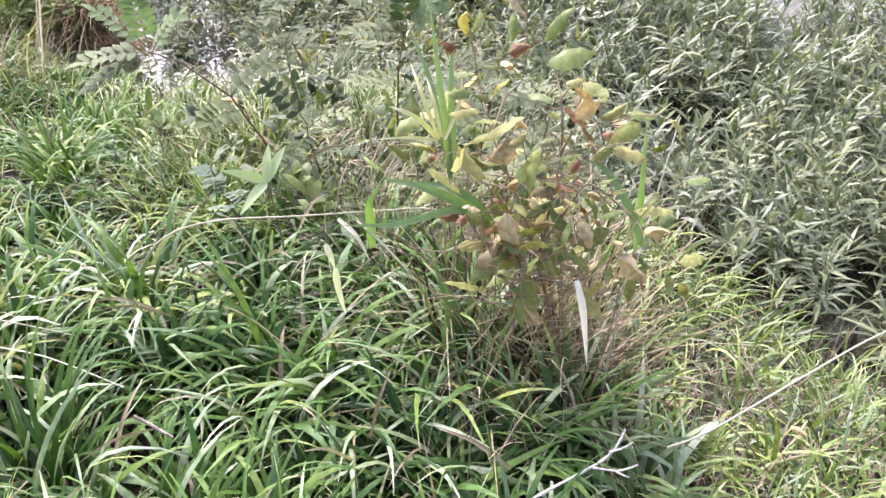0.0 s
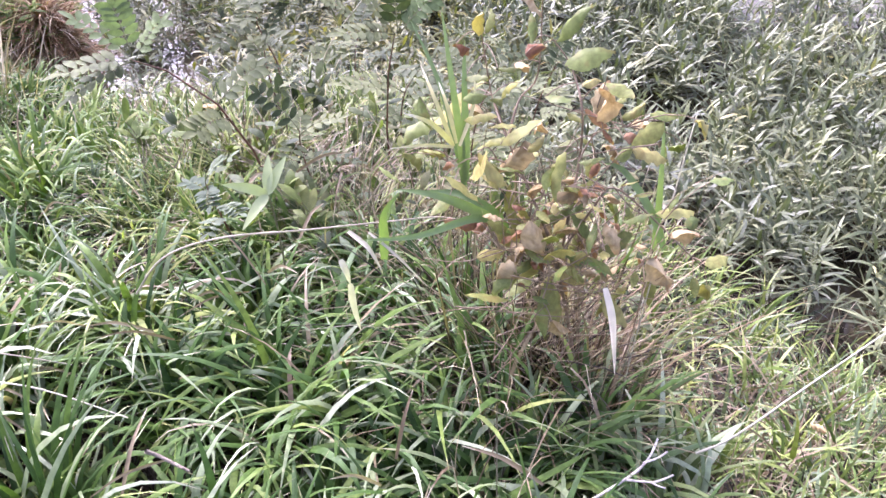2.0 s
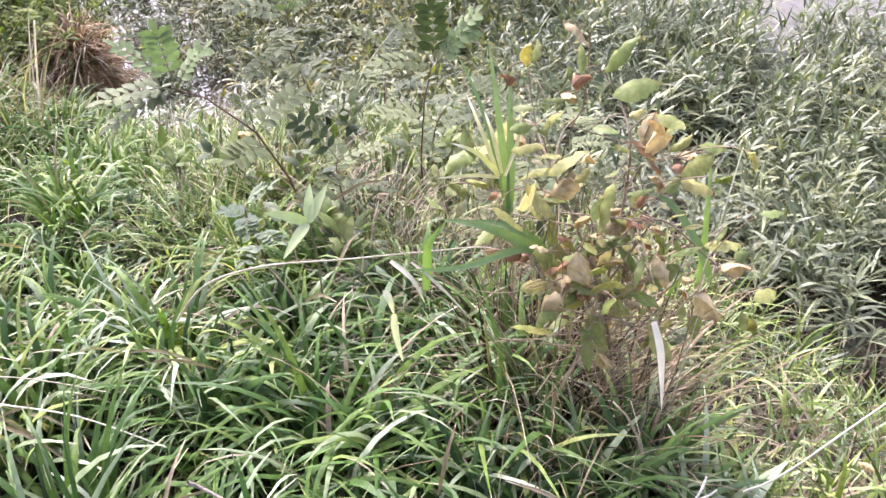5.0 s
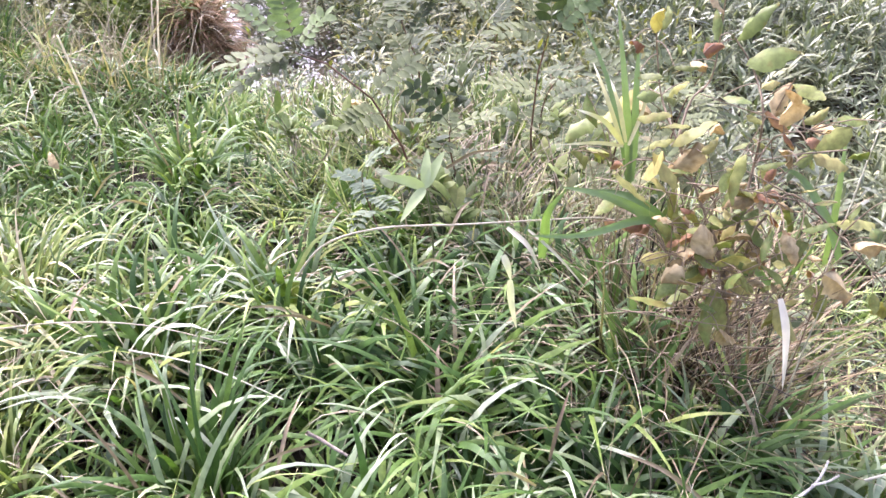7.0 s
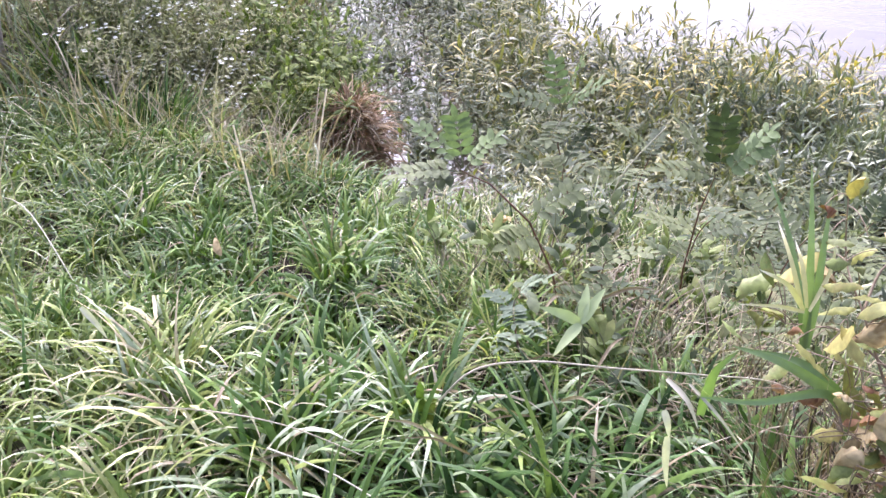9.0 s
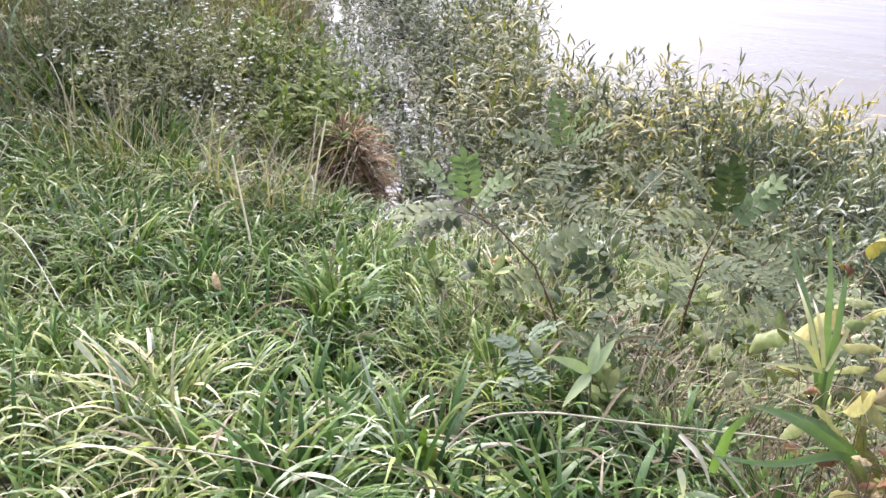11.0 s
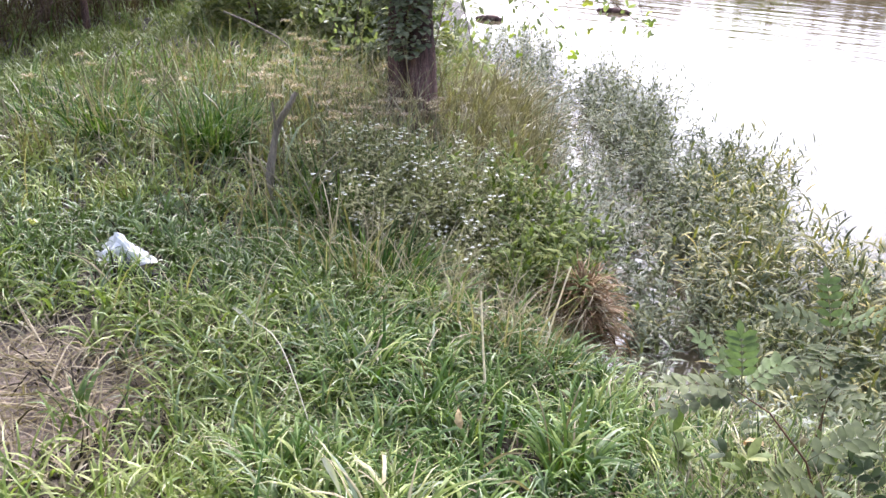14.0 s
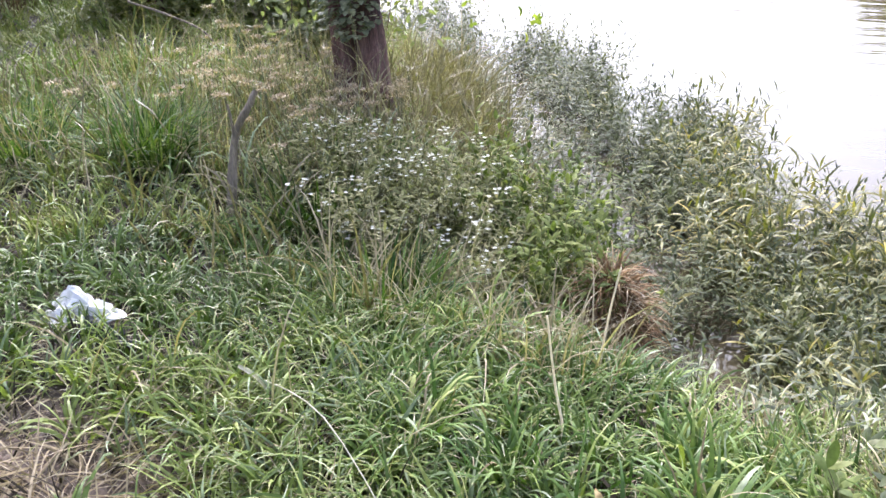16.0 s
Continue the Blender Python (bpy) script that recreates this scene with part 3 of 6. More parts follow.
sward("far_meadow_grass", x[~close], y[~close], MEADOW, "pale green meadow grass further up the bank", 0.15, 0.010, 0.35, 1.7, 3, 2, tone=(0.35, 1.0), per=13, spread=0.05)
x, y = scatter(400, -4.2, -1.4, 1.5, 3.4, lambda x, y: (1 - path_bare(x, y)) * (1 - spot(x, y, -2.94, 2.02, 0.14, 0.4)) * clumpy(x + 2, y + 1, 1.3) * on_land(x, y, 0.4))
sward("sheen_meadow_grass", x, y, GREY_SHEEN, "greyish meadow grass blades with sky sheen in their colour", 0.17, 0.0085, 0.35, 1.8, 5, tone=(0, 0.5), per=9)
x, y = scatter(9000, -6, -1.5, 1.8, 7.5, lambda x, y: on_land(x, y, 0.1) * (0.15 + 0.85 * np.clip((y - 2.8) / 1.5, 0, 1)) * np.clip((x + 5.2) / 0.8, 0.1, 1) * clumpy(x + 1, y, 1.1) * (1 - spot(x, y, -3.1, 2.25, 0.3)))
sward("faded_grass", x, y, DRY, "thin faded seeding grass stems in the meadow", 0.36, 0.006, 0.2, 0.8, 5, tone=(0.25, 1.0))
x, y = scatter(25000, -6, 2.6, -3.0, 0.7, lambda x, y: on_land(x, y, 0.2) * (0.5 + 0.5 * clumpy(x, y, 1.2)) * np.clip((0.75 - y) / 0.3, 0, 1))
sward("bank_top_grass", x, y, MEADOW, "short trodden green grass on the bank top", 0.17, 0.014, 0.5, 1.3, 3, 2)
x, y = scatter(15000, -11, 4.0, -4, 12, lambda x, y: on_land(x, y, 0.1) * np.clip(np.maximum.reduce([0.8 - y * 1.2, (-5 - x) * 0.4, (y - 7) * 0.5]), 0, 1) * 0.8)
sward("far_grass", x, y, MEADOW, "tall rank grass further along the bank", 0.36, 0.013, 0.35, 1.1, 4, 2)

x, y = scatter(2300, -5.5, -1.5, 2.6, 4.8, lambda x, y: on_land(x, y, 0.15) * (0.35 + 0.65 * clumpy(x, y, 1.7)) * (1 - spot(x, y, -3.1, 2.25, 0.3)))
sward("olive_grass", x, y, OLIVE, "tall olive and brown grass further up the meadow", 0.34, 0.010, 0.25, 1.1, 5)
x, y = scatter(900, -2.7, -1.35, 2.45, 3.35, lambda x, y: on_land(x, y, 0.3) * np.maximum(spot(x, y, -1.9, 2.85, 0.35, 0.8), spot(x, y, -1.6, 2.7, 0.2, 0.8)))
sward("seeding_grass", x, y, DRY, "faded pinkish seeding grass stalks behind the lush grass", 0.33, 0.0065, 0.35, 1.0, 5, tone=(0.3, 1.0))

x, y = scatter(3500, -7.2, -3.4, 2.6, 5.8, lambda x, y: on_land(x, y, 0.3) * spot(x, y, -5.2, 4.1, 1.0, 0.7) * (0.3 + 0.7 * clumpy(x, y, 1.2)))
sward("sunlit_meadow_grass", x, y, SUNNY, "pale yellow-green grass on the open meadow", 0.2, 0.011, 0.4, 1.7, 4, 2, tone=(0.1, 0.85))
x, y = scatter(5000, -6.2, -3.6, 3.0, 5.6, lambda x, y: on_land(x, y, 0.3) * spot(x, y, -4.8, 4.2, 0.7, 0.7))
sward("short_green_grass", x, y, FRESH, "short vivid green grass further up the meadow", 0.22, 0.012, 0.4, 1.5, 4, 2, tone=(0.45, 1.0))

# ---- narrow-leaved plants standing in the shallows ----
def leafy_stems(x, y, base_z, tall, leaf_len, leaf_wid, leaves, lean=0.3, tone_shift=0.0, droop=0.9, segs=3, cols=2, rise=1.15, bare=0.12):
    """Stems with narrow leaves all the way up; slots 0 leaf, 1 stem."""
    n = len(x)
    az = rng.uniform(0, 2 * np.pi, n)
    th = np.abs(rng.normal(lean, 0.18, n))
    L = tall * rng.normal(1, 0.18, n).clip(0.5, 1.25)
    root = np.stack([x, y, base_z], -1)
    way = np.stack([np.sin(th) * np.cos(az), np.sin(th) * np.sin(az), np.cos(th)], -1)
    bow = np.stack([np.cos(az), np.sin(az), np.zeros(n)], -1) * (0.12 * L[:, None])
    stem = ribbons(root, az, th, 0.25, L, 0.004, 4, lambda s: 1 - 0.6 * s, 0.0, tone=rng.random(n), slot=1, cols=2)
    s = np.tile(np.linspace(bare, 1.0, leaves), (n, 1)) + rng.normal(0, 0.02, (n, leaves))
    at = root[:, None] + way[:, None] * (L[:, None] * s)[..., None] + bow[:, None] * (s ** 2.3)[..., None]
    spin = az[:, None] + np.arange(leaves)[None] * 2.4 + rng.normal(0, 0.3, (n, leaves))
    top = np.clip((s - 0.8) / 0.2, 0, 1)
    tone = np.clip(rng.random(n)[:, None] * 0.6 + rng.random((n, leaves)) * 0.4 + tone_shift, 0, 1)
    m = n * leaves
    chunk = ribbons(at.reshape(-1, 3), spin.ravel(), (rise - 0.7 * rise * top).ravel() + rng.normal(0, 0.2, m), rng.normal(droop, 0.35, m), leaf_len * rng.normal(1, 0.2, m).clip(0.5, 1.5) * (1 - 0.35 * top.ravel()),
                    leaf_wid * rng.normal(1, 0.15, m), segs, lance_shape, 0.3, rng.normal(0, 0.2, m), rng.normal(0, 0.5, m), tone.ravel(), 0, cols)
    return [chunk, stem]


# outline of the plant mass: how far from the shore it stands in the water
RIM = np.array([(-6.5, 13.0), (-5.0, 11.2), (-4.0, 9.8), (-2.75, 9.2), (-2.35, 8.0), (-2.1, 7.35), (-1.6, 7.1), (-1.2, 6.7), (-0.95, 5.8), (-0.75, 5.3), (0.45, 5.2), (1.1, 4.9), (2.0, 4.4), (3.2, 3.6), (5.0, 2.0)])


def in_bed(x, y):
    rim = np.interp(x, RIM[:, 0], RIM[:, 1]) + 0.14 * np.sin(9 * x) + 0.08 * np.sin(23 * x + 1)
    pool = np.maximum.reduce([spot(x, y, -1.17, 3.88, 0.2, 0.4), 0.75 * spot(x, y, -1.62, 4.75, 0.26, 0.8), 0.5 * spot(x, y, -1.55, 5.35, 0.35, 0.8), spot(x, y, 1.03, 3.2, 0.14, 0.5), spot(x, y, 0.96, 2.97, 0.09, 0.6), spot(x, y, 0.9, 2.78, 0.05, 0.8), 0.9 * spot(x, y, -2.05, 5.6, 0.2, 0.8), spot(x, y, -2.62, 7.0, 0.32, 0.8), spot(x, y, -1.3, 4.4, 0.1, 0.8),
                              spot(x, y, 0.14, 4.0, 0.13, 0.6), spot(x, y, 1.5, 2.1, 0.1, 0.6)])
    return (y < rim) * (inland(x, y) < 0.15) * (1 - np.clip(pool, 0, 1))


def bed(name, count, box, tall, leaf, wide, leaves, mat, label, keep, **more):
    x, y = scatter(count, *box, lambda x, y: in_bed(x, y) * keep(x, y))
    z = np.maximum(height(x, y), WATER_LEVEL - 0.06)
    return thing(name, leafy_stems(x, y, z, tall, leaf, wide, leaves, **more), [mat, STEM], label, "water plants", kind="stuff")


bed("water_willow", 5400, (0.1, 3.6, -0.6, 4.9), 0.42, 0.115, 0.0125, 15, WILLOWY, "dense grey-green narrow-leaved plants standing in the shallows", lambda x, y: np.clip(0.35 + 0.9 * clumpy(x, y, 1.4), 0, 1), droop=0.55, segs=4, cols=2, rise=1.05, bare=0.45)
bed("yellowing_water_willow", 1100, (-1.6, -0.5, 3.4, 6.6), 0.44, 0.15, 0.014, 14, YELLOWY, "yellowing narrow-leaved water plants at the outer rim", lambda x, y: np.clip(0.5 * (y - 4.1), 0, 1) * np.clip(1.5 * clumpy(x, y, 1.3) - 0.1, 0.12, 1) * np.clip((1.5 - x) / 0.6, 0.1, 1) * np.clip((x + 1.1) / 0.7, 0.3, 1), tone_shift=0.1, droop=1.1, segs=4, cols=3)
bed("golden_water_willow", 3300, (-0.5, 2.6, 3.4, 6.6), 0.44, 0.15, 0.014, 14, YELLOWY, "golden yellow narrow-leaved water plants at the outer rim", lambda x, y: np.clip(0.5 * (y - 4.1), 0, 1) * np.clip(1.5 * clumpy(x, y, 1.3) - 0.1, 0.12, 1) * np.clip((1.5 - x) / 0.6, 0.1, 1) * np.clip((x + 1.1) / 0.7, 0.3, 1), tone_shift=0.38, droop=1.1, segs=4, cols=3)
bed("olive_water_willow", 700, (-0.95, 0.5, 3.3, 4.7), 0.38, 0.12, 0.013, 15, YELLOWY, "olive narrow-leaved water plants below the slope", lambda x, y: np.clip(0.3 + 0.9 * clumpy(x, y, 1.8), 0, 1), tone_shift=-0.08, droop=0.9, segs=4, cols=2)
bed("grey_water_willow", 8800, (-5.5, 0.4, 3.5, 11.5), 0.44, 0.075, 0.0125, 22, DUSKY, "grey-green narrow-leaved plants at the river's edge", lambda x, y: np.clip(clumpy(x, y, 1.5) * 2.6 - 0.75, 0.14, 1), tone_shift=-0.05)
# Dark mat added at water level in place of the shade among the stems.
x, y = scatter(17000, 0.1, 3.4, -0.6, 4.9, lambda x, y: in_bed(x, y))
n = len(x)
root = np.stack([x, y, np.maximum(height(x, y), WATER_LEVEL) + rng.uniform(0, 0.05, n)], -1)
thing("shallow_shade_mat", [ribbons(root, rng.uniform(0, 6.28, n), rng.normal(1.1, 0.3, n), rng.normal(0.4, 0.3, n), 0.13, 0.013 * rng.normal(1, 0.3, n).clip(0.4, 1.6), 2, lance_shape, 0.2, cols=2)], SHADE_THATCH, "dark mat added in the shallows as the shade among the water plants", "plant litter", kind="stuff")
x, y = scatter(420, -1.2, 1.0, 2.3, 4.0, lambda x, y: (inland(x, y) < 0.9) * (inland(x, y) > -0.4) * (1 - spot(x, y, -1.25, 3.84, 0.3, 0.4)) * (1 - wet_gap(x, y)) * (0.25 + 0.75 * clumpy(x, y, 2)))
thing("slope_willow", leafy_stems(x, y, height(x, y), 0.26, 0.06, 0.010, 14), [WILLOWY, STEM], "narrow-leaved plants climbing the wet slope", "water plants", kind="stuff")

def willow_bush(px, py, tall, spread, stems, mat, label):
    z = max(float(height(px, py)), WATER_LEVEL - 0.05)
    base = holder("water_willow_bush", (px, py, z), label, "water plant", "water willow bushes")
    r, a = spread * np.sqrt(rng.random(stems)), rng.uniform(0, 6.28, stems)
    x, y = r * np.cos(a), r * np.sin(a)
    leaves, stalks = leafy_stems(x, y, np.zeros(stems), tall, *((0.15, 0.014, 15) if mat is YELLOWY else (0.09, 0.0125, 22)), lean=0.38, droop=0.9, segs=4, cols=2)
    thing("foliage", [leaves], mat, parent=base, kind="stuff")
    thing("stem_mass", [(*stalks[:4], 0)], STEM, parent=base, kind="stuff")


for px, py, tall, spread, stems, k in ((-2.15, 6.7, 0.5, 0.22, 46, 0), (-1.75, 6.1, 0.48, 0.22, 46, 0), (-2.6, 8.2, 0.55, 0.3, 56, 0), (-1.45, 5.3, 0.44, 0.2, 40, 0), (-1.05, 4.7, 0.46, 0.22, 46, 1), (-1.3, 6.6, 0.5, 0.24, 46, 1), (-3.3, 9.0, 0.5, 0.3, 46, 0), (-2.5, 7.5, 0.5, 0.26, 50, 0), (-1.6, 6.75, 0.5, 0.24, 46, 0), (-1.3, 5.9, 0.46, 0.22, 46, 1), (-1.0, 5.3, 0.46, 0.2, 46, 1),
                                       (-0.55, 4.9, 0.5, 0.2, 40, 1), (0.1, 5.0, 0.5, 0.22, 44, 1), (0.6, 4.8, 0.46, 0.2, 40, 1), (-0.75, 4.0, 0.36, 0.2, 36, 0), (-1.62, 4.55, 0.32, 0.12, 16, 0), (-1.42, 4.12, 0.30, 0.1, 14, 0), (-1.95, 5.3, 0.34, 0.14, 18, 0), (1.4, 2.7, 0.34, 0.2, 36, 0), (1.9, 3.4, 0.36, 0.22, 40, 0), (1.3, 3.9, 0.38, 0.2, 40, 0), (2.3, 2.6, 0.36, 0.22, 40, 0)):
    willow_bush(px, py, tall, spread, stems, YELLOWY if k else DUSKY, "yellowing bushy narrow-leaved plant in the water" if k else "dusky green bushy narrow-leaved plant in the water")

# ---- low broad-leaved herbs on the slope ----
def herbs(x, y, tall, leaf, wide, leaves, tone_shift=0.0):
    n = len(x)
    root = np.stack([x, y, height(x, y)], -1)
    az, th, L = rng.uniform(0, 6.28, n), np.abs(rng.normal(0.35, 0.25, n)), tall * rng.normal(1, 0.3, n).clip(0.4, 1.7)
    way = np.stack([np.sin(th) * np.cos(az), np.sin(th) * np.sin(az), np.cos(th)], -1)
    stem = ribbons(root, az, th, 0.0, L, 0.003, 2, lambda s: 1 - 0.5 * s, 0.0, slot=1, cols=2)
    s = rng.uniform(0.25, 1.0, (n, leaves))
    at = root[:, None] + way[:, None] * (L[:, None] * s)[..., None]
    m = n * leaves
    chunk = ribbons(at.reshape(-1, 3), rng.uniform(0, 6.28, m), rng.normal(0.85, 0.45, m), rng.normal(0.6, 0.4, m), leaf * rng.normal(1, 0.25, m).clip(0.4, 1.6), wide * rng.normal(1, 0.2, m).clip(0.5, 1.5), 4, oval_shape, 0.2,
                    tone=np.clip(rng.random(m) + tone_shift, 0, 1), slot=0)
    return [chunk, stem]


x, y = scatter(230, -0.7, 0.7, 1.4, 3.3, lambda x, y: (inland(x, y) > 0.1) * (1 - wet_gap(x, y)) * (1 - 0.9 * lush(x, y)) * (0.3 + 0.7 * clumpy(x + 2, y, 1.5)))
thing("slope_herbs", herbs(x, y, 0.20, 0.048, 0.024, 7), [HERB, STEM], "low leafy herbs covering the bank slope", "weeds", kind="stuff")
x, y = scatter(2400, -2.6, -1.5, 3.1, 5.4, lambda x, y: np.maximum.reduce([spot(x, y, -2.0, 4.0, 0.22, 0.6), spot(x, y, -1.82, 3.55, 0.18, 0.6), spot(x, y, -1.72, 3.3, 0.1, 0.6)]) * (inland(x, y) > -0.15))
thing("green_herbs", herbs(x, y, 0.46, 0.044, 0.019, 16, 0.0), [GREENLEAF, STEM], "bright leafy green shrubs at the water's edge", "weeds", kind="stuff")


# ---- white aster clumps ----
def aster_clump(px, py, spread, tall, stems, flowers, label):
    base = holder("aster", (px, py, float(height(px, py))), label, "flowers", "asters on the bank")
    r, a = spread * np.sqrt(rng.random(stems)), rng.uniform(0, 6.28, stems)
    x, y = px + r * np.cos(a), py + r * np.sin(a)
    chunks = leafy_stems(x, y, height(x, y), tall, 0.05, 0.010, 24, lean=0.34)
    o = np.array(base.matrix_world.translation)
    leaves = (chunks[0][0] - o, *chunks[0][1:])
    stalks = (chunks[1][0] - o, *chunks[1][1:4], 0)
    thing("foliage", [leaves], ASTER_LEAF, parent=base, kind="stuff")
    thing("stem_mass", [stalks], STEM, parent=base, kind="stuff")
    top = chunks[1][0].reshape(stems, 5, 2, 3)[:, 3:, 0].reshape(-1, 3) - o
    heads = top[rng.integers(0, len(top), max(flowers // 6, 3))] + rng.normal(0, 0.02, (max(flowers // 6, 3), 3))
    for head in heads:
        near = head + rng.normal(0, 0.032, (7, 3)) * np.array([1, 1, 0.5])
        petals = ribbons(np.repeat(near, 7, 0), np.tile(np.arange(7) * 0.9, 7), rng.normal(1.25, 0.15, 49), 0.1, 0.0112, 0.006, 2, oval_shape, 0.0, cols=2)
        thing("flower_head", [petals], PETAL, parent=base, label="small white daisy flowers", kind="stuff")


for px, py, spread, tall, stems, flowers in ((-2.15, 3.55, 0.20, 0.42, 105, 90), (-2.45, 3.25, 0.20, 0.40, 105, 100), (-2.68, 3.6, 0.20, 0.42, 90, 90), (-2.3, 3.9, 0.22, 0.45, 90, 60), (-2.4, 3.5, 0.2, 0.42, 80, 80),
                                             (-2.95, 3.55, 0.15, 0.36, 40, 40), (-2.05, 3.2, 0.16, 0.32, 60, 60)):
    aster_clump(px, py, spread, tall, stems, flowers, "bushy wild aster with many small white flowers")


# ---- tan flower heads in the meadow ----
def tan_plume(px, py, tall):
    z = float(height(px, py))
    base = holder("seed_head_weed", (px, py, z), "tall weed with a flat faded tan flower head", "weeds", "faded weeds")
    lean, a = rng.uniform(0.02, 0.2), rng.uniform(0, 6.28)
    top = np.array([lean * np.cos(a) * tall, lean * np.sin(a) * tall, tall])
    thing("stem", [tube(arc((0, 0, 0), top, (0.01, 0.01, 0), 6), 0.0022, 4)], STEM, parent=base)
    n = 60
    wide = rng.uniform(0.026, 0.045)
    r, b = wide * np.sqrt(rng.random(n)), rng.uniform(0, 6.28, n)
    at = top + np.stack([r * np.cos(b), r * np.sin(b), 0.012 - 2.5 * r ** 2 + rng.normal(0, 0.004, n)], -1)
    thing("flower_head", [ribbons(at, b, rng.normal(0.9, 0.4, n), 0.3, 0.013, 0.007, 2, oval_shape, 0.1, cols=2)], PLUME, parent=base, kind="stuff")


x, y = scatter(400, -4.9, -2.7, 2.7, 5.2, lambda x, y: on_land(x, y, 0.5) * np.maximum.reduce([spot(x, y, -3.25, 4.0, 0.5), 0.8 * spot(x, y, -3.7, 4.4, 0.4), 0.05 * (x < -3.1)]))
for px, py in zip(x[:120], y[:120]):
    tan_plume(px, py, rng.uniform(0.28, 0.48))


# ---- tufts ----
def tuft(name, px, py, count, spread, length, width, mat, label, category, lean=0.3, bend=0.9, group="", z=None, segs=6):
    z = float(height(px, py)) if z is None else z
    r, a = spread * np.sqrt(rng.random(count)), rng.uniform(0, 6.28, count)
    root = np.stack([r * np.cos(a), r * np.sin(a), np.full(count, -0.01)], -1)
    ob = thing(name, [ribbons(root, a + rng.normal(0, 0.5, count), np.abs(rng.normal(lean, 0.15, count)), rng.normal(bend, 0.65, count).clip(0, 2.8), length * rng.normal(1, 0.2, count).clip(0.4, 1.5), width * rng.normal(1, 0.2, count).clip(0.5, 1.5),
                              segs, grass_shape, 0.35, rng.normal(0, 0.3, count), rng.normal(0, 0.5, count))], mat, label, category, group)
    ob.location = (px, py, z)
    return ob


def haystack(px, py, parts, label):
    """A dead tussock whose old blades hang down all round it."""
    base = holder("dead_tussock", (px, py, float(height(px, py)) + 0.01), label, "grass")
    for name, spread, tall, count, mat in parts:
        a, phi = rng.uniform(0, 6.28, count), np.arccos(rng.uniform(0.0, 1.0, count))
        root = np.stack([spread * np.sin(phi) * np.cos(a), spread * np.sin(phi) * np.sin(a), tall * (0.12 + 0.75 * np.cos(phi))], -1)
        thing(name, [ribbons(root, a + rng.normal(0, 0.5, count), 0.45 * phi + np.abs(rng.normal(0.25, 0.3, count)), rng.normal(1.9, 0.6, count).clip(0.2, 3.0), tall * 0.36 * rng.normal(1, 0.3, count).clip(0.4, 1.7), 0.0065 * rng.normal(1, 0.25, count).clip(0.5, 1.5),
                             6, grass_shape, 0.3, rng.normal(0, 0.5, count), rng.normal(0, 0.6, count))], mat, parent=base, kind="stuff")


haystack(-1.53, 3.33, (("brown_foliage", 0.085, 0.45, 1300, TUSSOCK), ("tan_foliage", 0.085, 0.45, 170, DRY)), "shaggy rust-brown dead grass tussock at the water's edge")
for px, py, n in ((0.0, 1.30, 90), (0.13, 1.20, 80), (0.26, 1.12, 80), (0.32, 1.28, 60), (-0.12, 1.5, 90), (-0.02, 1.62, 80), (-0.25, 1.62, 70)):
    tuft("dry_tuft", px, py, n, 0.09, 0.27, 0.004, RUST if n == 80 else OLIVE, "tangle of thin dry brown grass stems", "grass", 0.4, 1.3, "dry tangles")
for px, py, mat in ((0.16, 1.08, OLIVE), (0.24, 1.03, DRY), (0.31, 1.06, OLIVE), (0.10, 1.12, RUST), (0.20, 1.14, RUST)):
    tuft("dry_tuft", px, py, 17, 0.06, 0.36, 0.004, mat, "upright dry brown stems under the sapling", "grass", 0.22, 0.9, "dry tangles")
for px, py, mat in ((0.10, 1.24, OLIVE), (0.20, 1.26, RUST), (0.30, 1.22, DRY), (0.02, 1.30, OLIVE), (0.14, 1.32, RUST), (0.26, 1.14, RUST), (0.16, 1.18, OLIVE)):
    tuft("dry_tuft", px, py, 26, 0.05, 0.52, 0.0042, mat, "tall tangle of dry tan stems among the sapling", "grass", 0.16, 0.9, "dry tangles")
# Dead stems in a dark colour that stands for the sapling's inner shade.
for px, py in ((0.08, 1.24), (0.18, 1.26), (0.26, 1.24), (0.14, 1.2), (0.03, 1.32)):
    tuft("dead_tuft", px, py, 60, 0.06, 0.34, 0.006, SHADE_THATCH, "dead stems in the heart of the sapling, coloured dark as its inner shade", "grass", 0.3, 1.0, "dry tangles")
tuft("dead_tuft", -0.52, 2.0, 120, 0.10, 0.2, 0.004, RUST, "small withered brown grass tussock", "grass", 0.6, 1.0)
tuft("dead_tuft", 0.02, 1.42, 90, 0.07, 0.24, 0.004, RUST, "withered brown grass beside the sapling", "grass", 0.4, 1.2)
x, y = scatter(3600, -3.6, -2.1, 4.1, 7.2, lambda x, y: on_land(x, y, 0.0) * np.clip(1.3 - 0.8 * inland(x, y), 0, 1) * (0.3 + 0.7 * clumpy(x, y, 1.5)))
sward("olive_reed_grass", x, y, OLIVE, "tall olive and tan reed grass at the water's edge", 0.46, 0.013, 0.2, 1.2, 5, tone=(0, 1.1))
x, y = scatter(420, -3.9, -2.7, 4.0, 4.75, lambda x, y: 0.3 + 0.7 * clumpy(x, y, 2.0))
sward("seeding_grass", x, y, DRY, "pale pinkish dry seed stems before the tree", 0.5, 0.006, 0.15, 0.6, 5, tone=(0.35, 1.0))
x, y = scatter(700, -4.4, -2.5, 3.3, 4.9, lambda x, y: (0.2 + 0.8 * clumpy(x + 1, y + 2, 1.9)) * on_land(x, y, 0.3))
sward("pale_meadow_grass", x, y, GREY_SHEEN, "pale grey-green grass about the dead stick and the tree", 0.36, 0.010, 0.25, 1.4, 5, 2, tone=(0.3, 1.0))
